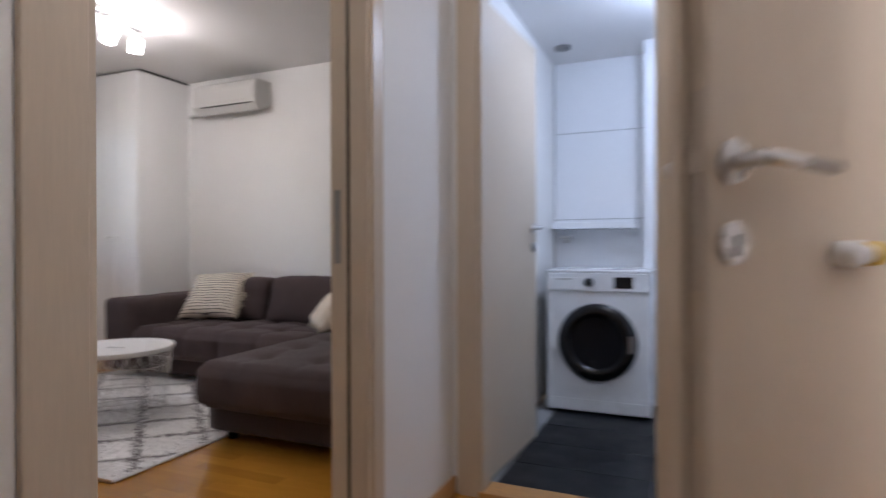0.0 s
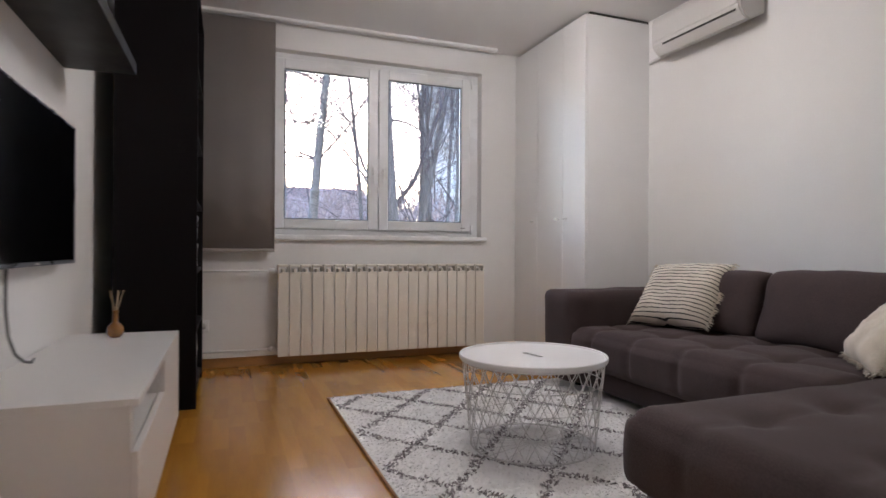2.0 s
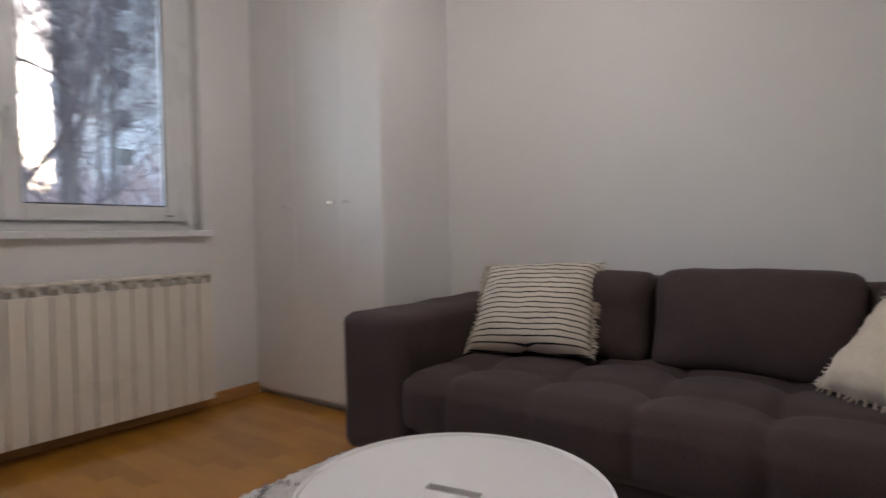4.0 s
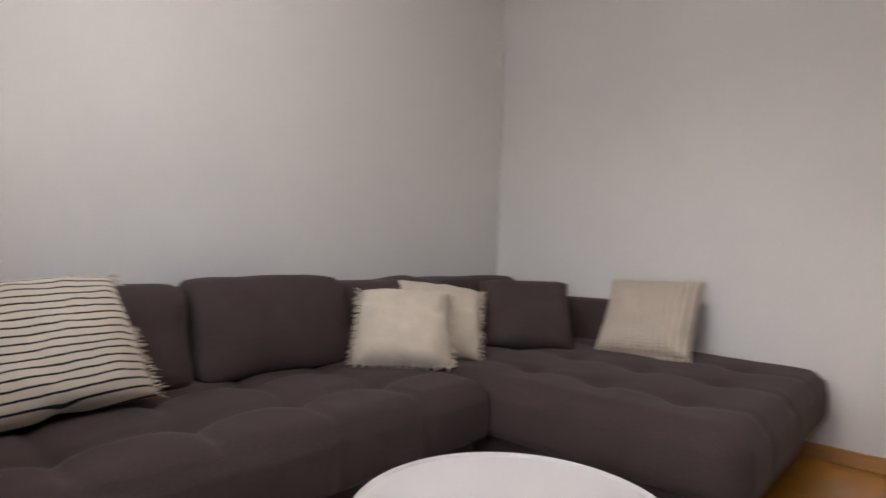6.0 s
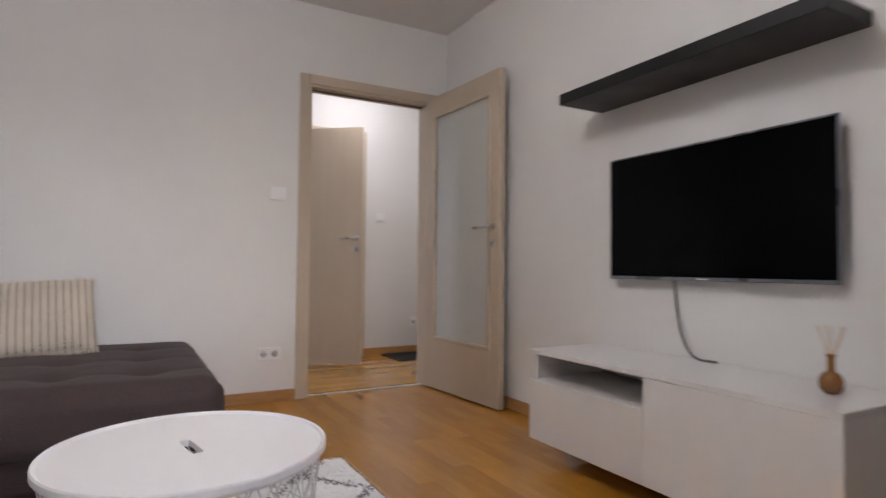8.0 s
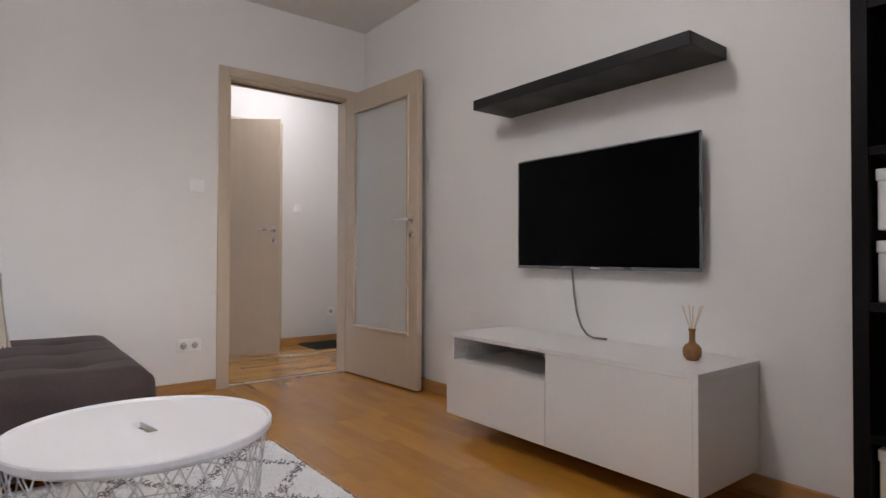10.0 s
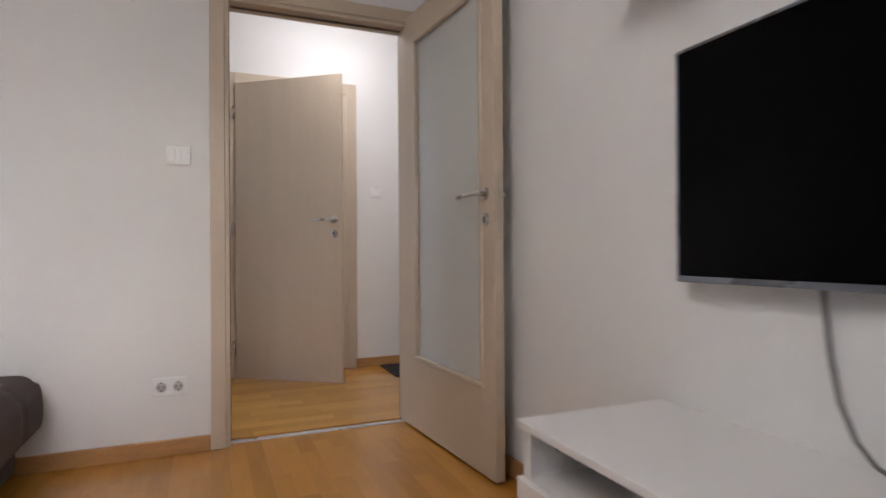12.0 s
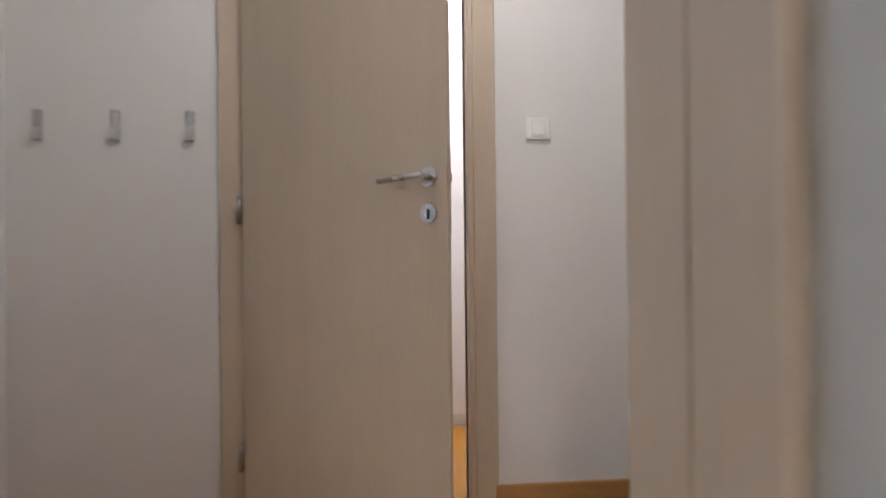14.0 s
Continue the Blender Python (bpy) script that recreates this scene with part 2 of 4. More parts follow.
def thing(name, at, label, category, group="", kind=""):
    ob = new(name)
    ob.empty_display_size = .1
    ob.location = at
    return tagged(ob, label, category, group, kind)


def place(parts, m):
    """Move the meshes of parts by m (parts built at the origin)."""
    for o in parts:
        o.data.transform(m)


def bm_box(a, b, bev=0.0, seg=2, bm=None):
    bm = bm or bmesh.new()
    a, b = [min(p) for p in zip(a, b)], [max(p) for p in zip(a, b)]
    made = bmesh.ops.create_cube(bm, size=1)["verts"]
    for v in made:
        v.co = Vector([a[i] + (v.co[i] + .5) * (b[i] - a[i]) for i in range(3)])
    if bev:
        es = list({e for v in made for e in v.link_edges})
        bmesh.ops.bevel(bm, geom=es, offset=bev, segments=seg, affect="EDGES", profile=.5)
    return bm


def bm_boxes(rows, bev=0.0, seg=1):
    bm = bmesh.new()
    for a, b in rows:
        bm_box(a, b, bev, seg, bm)
    return bm


def bm_cyl(p, q, r, r2=None, n=20, bm=None, bev=0.0):
    """A cylinder or cone from p to q."""
    bm = bm or bmesh.new()
    p, q = Vector(p), Vector(q)
    m = Matrix.Translation((p + q) / 2) @ (q - p).to_track_quat("Z", "Y").to_matrix().to_4x4()
    made = bmesh.ops.create_cone(bm, cap_ends=True, segments=n, radius1=r, radius2=r if r2 is None else r2, depth=(q - p).length, matrix=m)
    if bev:
        es = [e for e in {e for v in made["verts"] for e in v.link_edges} if any(len(f.verts) > 4 for f in e.link_faces)]
        bmesh.ops.bevel(bm, geom=es, offset=bev, segments=2, affect="EDGES")
    return bm


def bm_tube(pts, r, n=8, bm=None):
    """A round bar along points, closed at its ends; r is one radius or one per point."""
    bm = bm or bmesh.new()
    pts = [Vector(p) for p in pts]
    rs = r if isinstance(r, (list, tuple)) else [r] * len(pts)
    rings = []
    side = None
    for i, p in enumerate(pts):
        d = (pts[min(i + 1, len(pts) - 1)] - pts[max(i - 1, 0)]).normalized()
        if side is None:
            side = d.orthogonal().normalized()
        side = (side - d * side.dot(d)).normalized()
        up = d.cross(side)
        rings.append([bm.verts.new(p + (side * math.cos(2 * math.pi * k / n) + up * math.sin(2 * math.pi * k / n)) * rs[i]) for k in range(n)])
    for u, w in zip(rings, rings[1:]):
        for k in range(n):
            bm.faces.new((u[k], u[(k + 1) % n], w[(k + 1) % n], w[k]))
    bm.faces.new(rings[0][::-1])
    bm.faces.new(rings[-1])
    return bm


def bm_turn(profile, at=(0, 0, 0), n=32):
    """A turned body: (radius, height) pairs round a vertical axis."""
    bm = bmesh.new()
    rings = []
    for r, z in profile:
        rings.append([bm.verts.new((at[0] + r * math.cos(2 * math.pi * k / n), at[1] + r * math.sin(2 * math.pi * k / n), at[2] + z)) for k in range(n)])
    for u, w in zip(rings, rings[1:]):
        for k in range(n):
            bm.faces.new((u[k], u[(k + 1) % n], w[(k + 1) % n], w[k]))
    bm.faces.new(rings[0][::-1])
    bm.faces.new(rings[-1])
    return bm


def bm_soft(a, b, r, step=.04, shape=None):
    """A rounded, padded box; shape(p, side) may push a surface point, side is its outward direction."""
    bm = bmesh.new()
    a, b = Vector(a), Vector(b)
    size = b - a
    n = [max(4, int(round(s / step))) for s in size]
    grid = {}

    def vert(i, j, k):
        if (i, j, k) not in grid:
            p = Vector((a.x + size.x * i / n[0], a.y + size.y * j / n[1], a.z + size.z * k / n[2]))
            core = Vector([min(max(p[c], a[c] + r), b[c] - r) for c in range(3)])
            d = p - core
            if d.length > 1e-6:
                d.normalize()
                p = core + d * r
            side = d if d.length > 1e-6 else Vector([(-1 if q == 0 else 1 if q == n[c] else 0) for c, q in enumerate((i, j, k))]).normalized()
            if shape:
                p = shape(p, side)
            grid[(i, j, k)] = bm.verts.new(p)
        return grid[(i, j, k)]
    for c in range(3):
        u, w = (c + 1) % 3, (c + 2) % 3
        for end in (0, n[c]):
            for i in range(n[u]):
                for j in range(n[w]):
                    idx = []
                    for di, dj in ((0, 0), (1, 0), (1, 1), (0, 1)):
                        q = [0, 0, 0]
                        q[c], q[u], q[w] = end, i + di, j + dj
                        idx.append(vert(*q))
                    bm.faces.new(idx if end else idx[::-1])
    return bm


def structure(name, bm, material, label, category, smooth=False):
    return tagged(link(name, bm, material, smooth), label, category, kind="structure")


# ---- the shell ----
H = 2.52          # ceiling
TVX, SOX = -.10, 3.40   # side walls of the living room
WINY = 4.32       # window wall, room side
DW = .12          # thickness of the door wall
HALY = -1.47      # far wall of the hall
BAX = 1.55        # bathroom wall, hall side
HALX = -1.7       # entrance end of the hall

structure("wall_tv", bm_box((TVX - .14, 0, 0), (TVX, WINY + .3, H)), WALL, "plain off-white painted wall behind the television", "wall")
structure("wall_sofa", bm_box((SOX, -.0, 0), (SOX + .16, WINY + .3, H)), WALL, "plain off-white painted wall behind the sofa", "wall")
WX0, WX1, WZ0, WZ1 = .818, 2.53, .955, 2.33
structure("wall_window", bm_boxes([((TVX, WINY, 0), (WX0, WINY + .30, H)), ((WX1, WINY, 0), (SOX, WINY + .30, H)),
                                   ((WX0, WINY, 0), (WX1, WINY + .30, WZ0)), ((WX0, WINY, WZ1), (WX1, WINY + .30, H))]), WALL,
          "off-white painted outer wall with a wide window", "wall")
LX0, LX1, LZ = .042, .906, 2.000
structure("wall_door", bm_boxes([((HALX, -DW, 0), (LX0, 0, H)), ((LX1, -DW, 0), (SOX + .16, 0, H)), ((LX0, -DW, LZ), (LX1, 0, H))]), WALL,
          "off-white painted wall between living room and hall", "wall")
DX0, DX1, DZ = .028, .80, 2.025
structure("wall_hall", bm_boxes([((HALX, HALY - DW, 0), (DX0, HALY, H)), ((DX1, HALY - DW, 0), (BAX, HALY, H)), ((DX0, HALY - DW, DZ), (DX1, HALY, H))]),
          WALL, "white painted hall wall with coat hooks", "wall")
BY0, BY1, BZ = -.90, -.227, 2.01
structure("wall_bath", bm_boxes([((BAX, HALY - DW, 0), (BAX + .10, BY0, H)), ((BAX, BY1, 0), (BAX + .10, -DW, H)), ((BAX, BY0, BZ), (BAX + .10, BY1, H))]),
          WALL, "white painted wall round the bathroom door", "wall")
structure("wall_entrance", bm_box((HALX - .15, HALY - DW, 0), (HALX, 0, H)), WALL, "white painted wall at the entrance end of the hall", "wall")
structure("ceiling", bm_box((HALX - .15, -5.2, H), (SOX + .3, WINY + .3, H + .15)), CEIL, "smooth white painted ceiling", "ceiling")
# bathroom and the room behind the half-open door
structure("wall_bath_back", bm_box((3.45, -2.05, 0), (3.6, -DW, H)), GROUT, "bathroom wall behind the washing machine, tiled white", "wall")
structure("wall_bath_side", bm_box((BAX + .10, -2.2, 0), (3.6, -2.05, H)), TILEW, "plain white side wall of the bathroom", "wall")
structure("wall_bath_shaft", bm_box((3.18, -2.05, 0), (3.45, -.735, 2.26)), TILEW, "white tiled boxed-in shaft beside the washing machine", "wall")
structure("ceiling_bath", bm_box((BAX + .10, -2.05, 2.26), (3.45, -DW, 2.34)), CEIL, "lowered white bathroom ceiling", "ceiling")
structure("wall_room_side", bm_box((BAX + .0, -5.2, 0), (BAX + .10, HALY - DW, H)), WALL, "white side wall of the next room", "wall")
structure("wall_room_left", bm_box((HALX - .15, -5.2, 0), (HALX, HALY - DW, H)), WALL, "white wall of the next room", "wall")
structure("wall_room_back", bm_box((HALX, -5.2, 0), (BAX, -5.05, H)), WALL, "white back wall of the next room", "wall")

# floors: a dark bed under the strips
structure("floor_bath", bm_box((BAX + .06, -2.05, -.1), (3.45, -DW, -.008)), GROUT, "grouted bathroom floor bed under dark tiles", "floor")
structure("floor_room", bm_box((HALX, -5.05, -.1), (BAX, HALY - DW * .5, 0)), OAKS, "oak floor of the next room", "floor")
floor_l = structure("floor", bm_box((TVX, -.045, -.1), (SOX, WINY, -.006)), SUBFLOOR, "oak strip parquet floor of the living room", "floor")
floor_h = structure("floor_hall", bm_box((HALX, HALY - DW * .5, -.1), (BAX + .06, -.075, -.006)), SUBFLOOR, "light oak strip parquet floor of the hall", "floor")
strip = thing("threshold_strip", ((LX0 + LX1) / 2, -.06, 0), "narrow silver metal threshold strip in the living room doorway", "threshold", kind="structure")
part("strip", bm_box((LX0, -.078, -.03), (LX1, -.042, .004), .002), THRESH, strip)


def skirting(rows):
    sk = thing("baseboard", (rows[0][0][0], rows[0][0][1], 0), "oak skirting board along the walls", "baseboard", kind="structure")
    for a, b in rows:
        part("board", bm_box(a, b, .004), SKIRT, sk)


S, SH = .016, .068
skirting([((.970, 0, 0), (SOX, S, SH)), ((TVX, S, 0), (TVX + S, WINY, SH)), ((TVX + S, WINY - S, 0), (2.86, WINY, SH)),
          ((SOX - S, S, 0), (SOX, 3.3, SH))])
skirting([((HALX, HALY, 0), (-.04, HALY + S, SH)), ((.885, HALY, 0), (BAX, HALY + S, SH)), ((.970, -DW - S, 0), (BAX, -DW, SH)),
          ((HALX, -DW - S, 0), (-.070, -DW, SH)), ((BAX - S, HALY + S, 0), (BAX, -.985, SH))])


def door_set(name, axis, lo, hi, top, face0, face1, width, label, seal=True, wlo=None):
    """Casing and lining of a door opening. axis 'x': the wall runs along x; face0 < face1 are the wall faces."""
    d = thing(name, ((lo + hi) / 2, (face0 + face1) / 2, 0) if axis == "x" else ((face0 + face1) / 2, (lo + hi) / 2, 0), label, "door frame", kind="structure")

    def bx(a0, a1, f0, f1, z0, z1, nm, m, bev=.003):
        part(nm, bm_box((a0, f0, z0), (a1, f1, z1), bev) if axis == "x" else bm_box((f0, a0, z0), (f1, a1, z1), bev), m, d)
    proud = .014
    wlo = wlo or width
    for f0, f1 in ((face1, face1 + proud), (face0 - proud, face0)):
        bx(lo - (wlo if f0 < face0 else width), lo, f0, f1, 0, top + width, "casing", DOOR)
        bx(hi, hi + width, f0, f1, 0, top + width, "casing", DOOR)
        bx(lo, hi, f0, f1, top, top + width, "head_casing", DOORX)
    bx(lo - .002, lo + .018, face0 - .004, face1 + .004, 0, top, "jamb", DOOR, .002)
    bx(hi - .018, hi + .002, face0 - .004, face1 + .004, 0, top, "jamb", DOOR, .002)
    bx(lo + .018, hi - .018, face0 - .004, face1 + .004, top - .018, top, "head_jamb", DOORX, .002)
    if seal:
        mid = (face0 + face1) / 2
        if wlo == width:
            bx(lo + .018, lo + .023, mid - .004, mid + .004, 0, top - .018, "seal", SEAL, 0)
        bx(hi - .023, hi - .018, mid - .004, mid + .004, 0, top - .018, "seal", SEAL, 0)
        bx(lo + .026, hi - .026, mid - .004, mid + .004, top - .026, top - .018, "seal", SEAL, 0)
    return d


df1 = door_set("door_frame_1", "x", LX0, LX1, LZ, -DW, 0, .062, "greige veneer door frame round the living room doorway", True, .100)
part("strike_plate", bm_boxes([((LX1 - .020, -.032, .93), (LX1 - .0175, -.010, 1.15))]), DARKSTEEL, df1, "steel strike plate")
df2 = door_set("door_frame_2", "x", DX0, DX1, DZ, HALY - DW, HALY, .078, "greige veneer door frame in the hall wall")
part("strike_plate", bm_boxes([((DX0 + .0175, HALY - .032, .93), (DX0 + .020, HALY - .010, 1.15))]), DARKSTEEL, df2, "steel strike plate")
df3 = door_set("door_frame_3", "y", BY0, BY1, BZ, BAX, BAX + .10, .082, "greige veneer door frame round the bathroom doorway", False)
part("sill_board", bm_box((BAX - .012, BY0, 0), (BAX + .11, BY1, .022), .004), SKIRT, df3, "oak sill board")


def lever_set(leaf, x, z, y, out, toward, m):
    """Rose, lever and key plate on one face of a leaf; y is the face, out its direction, toward the lever's direction along x."""
    made = []
    bm = bm_cyl((x, y, z), (x, y + out * .009, z), .026, n=28, bev=.002)
    bm_cyl((x, y + out * .009, z), (x, y + out * .045, z), .010, n=16, bm=bm)
    rose = part("handle_rose", bm, STEEL, leaf, "brushed steel")
    made.append(rose)
    pts = [(x, y + out * .040, z), (x + toward * .006, y + out * .047, z), (x + toward * .018, y + out * .051, z - .001), (x + toward * .036, y + out * .051, z - .002),
           (x + toward * .132, y + out * .049, z - .005)]
    made.append(part("lever", bm_tube(pts, [.0085, .0085, .0080, .0082, .0088], 12), STEEL, leaf, "brushed steel", True))
    key = bm_cyl((x, y, z - .095), (x, y + out * .008, z - .095), .026, n=28, bev=.002)
    kp = part("key_plate", key, STEEL, leaf, "brushed steel")
    made.append(kp)
    kh = part("keyhole", bm_boxes([((x - .004, y + out * .0082, z - .110), (x + .004, y + out * .0095, z - .085))]), RUBBER, kp)
    made.append(kh)
    place(made, m)


def flush_leaf(name, w, h, m, label, hinges=(.21, 1.02, 1.82), glazed=None, handle_x=None):
    """A door leaf built along +x from its hinge at the origin; its face is y = 0 and its back y = .04."""
    d = thing(name, m.translation, label, "door", kind="structure")
    made = []
    z0 = .010
    if not glazed:
        made.append(part("leaf", bm_boxes([((0, 0, z0), (w, .016, h)), ((.014, .016, z0), (w - .014, .04, h - .014))], .002), DOOR, d))
    else:
        gx0, gx1, gz0, gz1 = glazed
        for nm, a, b, mm in (("stile", (0, 0, z0), (gx0, .04, h), DOOR), ("stile", (gx1, 0, z0), (w, .04, h), DOOR),
                             ("bottom_rail", (gx0, 0, z0), (gx1, .04, gz0), DOOR), ("top_rail", (gx0, 0, gz1), (gx1, .04, h), DOOR)):
            made.append(part(nm, bm_box(a, b, .0012, 1), mm, d))
        made.append(part("glass_pane", bm_box((gx0 - .004, .017, gz0 - .004), (gx1 + .004, .023, gz1 + .004)), FROST, d, "frosted glass"))
        for y0, y1 in ((-.007, .016), (.024, .047)):
            bm = bm_boxes([((gx0 - .012, y0, gz0 - .012), (gx1 + .012, y1, gz0 + .010)), ((gx0 - .012, y0, gz1 - .010), (gx1 + .012, y1, gz1 + .012)),
                           ((gx0 - .012, y0, gz0 + .010), (gx0 + .010, y1, gz1 - .010)), ((gx1 - .010, y0, gz0 + .010), (gx1 + .012, y1, gz1 - .010))], .004)
            made.append(part("glazing_bead", bm, DOOR, d))
    hx = handle_x or w - .05
    rb = 0 if glazed else .014
    made.append(part("lock_plate", bm_boxes([((w - rb, .018, .925), (w - rb + .0018, .038, 1.155)), ((w - rb + .0018, .021, 1.06), (w - rb + .008, .034, 1.085)), ((w - rb + .0018, .023, .965), (w - rb + .003, .032, .985))]), LOCKP, d, "champagne metal lock plate"))
    for z in hinges:
        made.append(part("hinge", bm_cyl((-.006, -.008, z - .045), (-.006, -.008, z + .045), .0075, n=14, bev=.001), DARKSTEEL, d, "steel barrel hinge", True))
    place(made, m)
    lever_set(d, hx, 1.074, 0, -1, -1, m)
    lever_set(d, hx, 1.074, .04, 1, -1, m)
    return d


def swung(x, y, dx, dy):
    return pose(x, y, 0, 0, 0, math.degrees(math.atan2(dy, dx)))


flush_leaf("door_1", .825, 2.012, swung(.066, .020, -.056, .83), "open greige veneer door with a tall frosted glass pane", glazed=(.106, .728, .350, 1.872), handle_x=.765, hinges=())
d3m = swung(.800, -1.440, -.632, .478)
d3 = flush_leaf("door_2", .79, 2.022, d3m, "half-open plain greige veneer door in the hall", handle_x=.735)
peg = [part("peg", bm_cyl((.505, .04, .965), (.505, .075, .965), .018, n=20, bev=.003), WHITEPL, d3, "white plastic peg", True),
       part("peg_cap", bm_cyl((.465, .058, .965), (.425, .058, .965), .017, n=20, bev=.004), YELLOW, d3, "yellow plastic cap", True),
       part("peg_arm", bm_cyl((.505, .060, .965), (.46, .058, .965), .014, n=16), WHITEPL, d3, "white plastic", True)]
place(peg, d3m)
flush_leaf("door_3", .665, 1.995, swung(BAX + .105, BY1 + .004, .65, -.045), "plain greige veneer bathroom door opened inwards", handle_x=.61)

# ---- window ----
win = thing("window_1", (1.70, 4.40, WZ0), "white plastic double window with two sashes, closed", "window", kind="structure")
FY0, FY1 = 4.385, 4.455
part("window_frame", bm_boxes([((WX0, FY0 + .015, WZ0), (WX0 + .05, FY1, WZ1)), ((WX1 - .095, FY0 + .015, WZ0), (WX1, FY1, WZ1)),
                               ((WX0 + .05, FY0 + .015, WZ0), (WX1 - .095, FY1, WZ0 + .055)), ((WX0 + .05, FY0 + .015, WZ1 - .05), (WX1 - .095, FY1, WZ1))], .004), PVC, win)


def sash(x0, x1, y0):
    z0, z1, t = WZ0 + .045, WZ1 - .04, .078
    s = part("sash", bm_boxes([((x0, y0, z0), (x0 + t, y0 + .06, z1)), ((x1 - t, y0, z0), (x1, y0 + .06, z1)),
                               ((x0 + t, y0, z0), (x1 - t, y0 + .06, z0 + t)), ((x0 + t, y0, z1 - t), (x1 - t, y0 + .06, z1))], .006), PVC, win)
    g = part("pane", bm_box((x0 + t - .005, y0 + .026, z0 + t - .005), (x1 - t + .005, y0 + .034, z1 - t + .005)), CLEAR, s)
    g.visible_shadow = False
    part("seal", bm_boxes([((x0 + t, y0 + .012, z0 + t), (x0 + t + .006, y0 + .02, z1 - t)), ((x1 - t - .006, y0 + .012, z0 + t), (x1 - t, y0 + .02, z1 - t)),
                           ((x0 + t + .006, y0 + .012, z0 + t), (x1 - t - .006, y0 + .02, z0 + t + .006)), ((x0 + t + .006, y0 + .012, z1 - t - .006), (x1 - t - .006, y0 + .02, z1 - t))]), RUBBER, s)
    return s


SM = 1.658
sl = sash(WX0 + .035, SM - .002, FY0 + .004)
sr = sash(SM + .002, WX1 - .079, FY0 - .006)
for s, x in ((sl, SM - .04), (sr, SM + .04)):
    bm = bm_box((x - .014, FY0 - .020, 1.44), (x + .014, FY0 - .004, 1.51), .004)
    bm_box((x - .010, FY0 - .045, 1.46), (x + .010, FY0 - .020, 1.485), .003, bm=bm)
    bm_box((x - .011, FY0 - .050, 1.36), (x + .011, FY0 - .034, 1.49), .005, bm=bm)
    part("window_handle", bm, PVC, s, "white lever handle")
part("maker_mark", bm_box((WX1 - .165, FY0 - .0075, WZ0 + .072), (WX1 - .125, FY0 - .0058, WZ0 + .080)), DARKSTEEL, sr, "small dark maker's mark")
for z in (1.02, 2.25):
    part("hinge_cover", bm_cyl((WX1 - .066, FY0 - .006, z - .04), (WX1 - .066, FY0 - .006, z + .04), .008, n=12), PVC, win, "", True)
part("inner_sill", bm_box((WX0 - .03, WINY - .045, WZ0 - .035), (WX1 + .035, FY0 + .02, WZ0), .006), PVC, win, "white window board")
part("outer_sill", bm_box((WX0, FY1, WZ0 - .02), (WX1, WINY + .36, WZ0 + .005)), DARKSTEEL, win, "metal outer sill")

# ---- living room: radiator, blind, air conditioner, lamp ----


def radiator():
    x0, x1, y0, y1, z0, z1, n = .872, 2.50, 4.185, 4.28, .075, .735, 20
    r = thing("radiator", ((x0 + x1) / 2, WINY - .05, .075), "long cream enamelled sectional radiator under the window", "radiator")
    w = (x1 - x0) / n
    for k in range(n):
        a = x0 + k * w
        bm = bm_box((a + .0022, y0, z0), (a + w - .0022, y0 + .010, z1 - .055), .0035)
        bm_box((a + .030, y0 + .010, z0 + .03), (a + w - .030, y1, z1 - .03), .003, 1, bm)
        bm_box((a + .004, y0 + .018, z1 - .018), (a + w - .004, y1, z1), .006, 2, bm)
        bm_box((a + .004, y0 + .006, z1 - .052), (a + .010, y1, z1 - .012), .0015, 1, bm)
        bm_box((a + w - .010, y0 + .006, z1 - .052), (a + w - .004, y1, z1 - .012), .0015, 1, bm)
        part("section", bm, RADI, r)
    for z in (z0 + .05, z1 - .045):
        part("pipe", bm_tube([(TVX + .02, 4.25, z), (x0 - .06, 4.25, z), (x0 + .02, 4.245, z)], .0085, 10), WHITEPL, r, "white painted pipe", True)
        part("valve", bm_cyl((x0 - .055, 4.247, z), (x0 - .012, 4.247, z), .019, n=18, bev=.004), WHITEPL, r, "white valve knob", True)
    part("end_cap", bm_cyl((x1 - .002, 4.245, z1 - .045), (x1 + .018, 4.245, z1 - .045), .016, n=16), WHITEPL, r, "", True)
    for x in (x0 + .3, x1 - .3):
        part("bracket", bm_box((x - .012, y1 - .01, .40), (x + .012, WINY, .44)), WHITEPL, r)


radiator()
bl = thing("panel_blind", (.55, 4.24, .83), "dark grey fabric blind panel hanging from a ceiling rail", "blind")
bm = bmesh.new()
xs = [.18 + (.853 - .18) * k / 24 for k in range(25)]
rows = []
for z in (.845, 1.4, 1.95, 2.485):
    rows.append([bm.verts.new((x, 4.235 + .0025 * math.sin(x * 31 + z), z)) for x in xs])
for u, w in zip(rows, rows[1:]):
    for k in range(24):
        bm.faces.new((u[k], u[k + 1], w[k + 1], w[k]))
bmesh.ops.solidify(bm, geom=bm.faces[:], thickness=.0016)
part("cloth", bm, BLIND, bl, "", True)
part("bottom_bar", bm_box((.18, 4.228, .828), (.853, 4.242, .850), .004), BLIND, bl, "weighted hem bar")
rail = thing("curtain_rail", (1.3, 4.235, H), "slim white ceiling rail above the window", "curtain rail")
part("rail", bm_boxes([((TVX + .02, 4.205, H - .022), (2.62, 4.212, H)), ((TVX + .02, 4.258, H - .022), (2.62, 4.265, H)), ((TVX + .02, 4.212, H - .006), (2.62, 4.258, H)),
                       ((TVX + .02, 4.231, H - .022), (2.62, 4.239, H - .006))]), WHITEPL, rail)


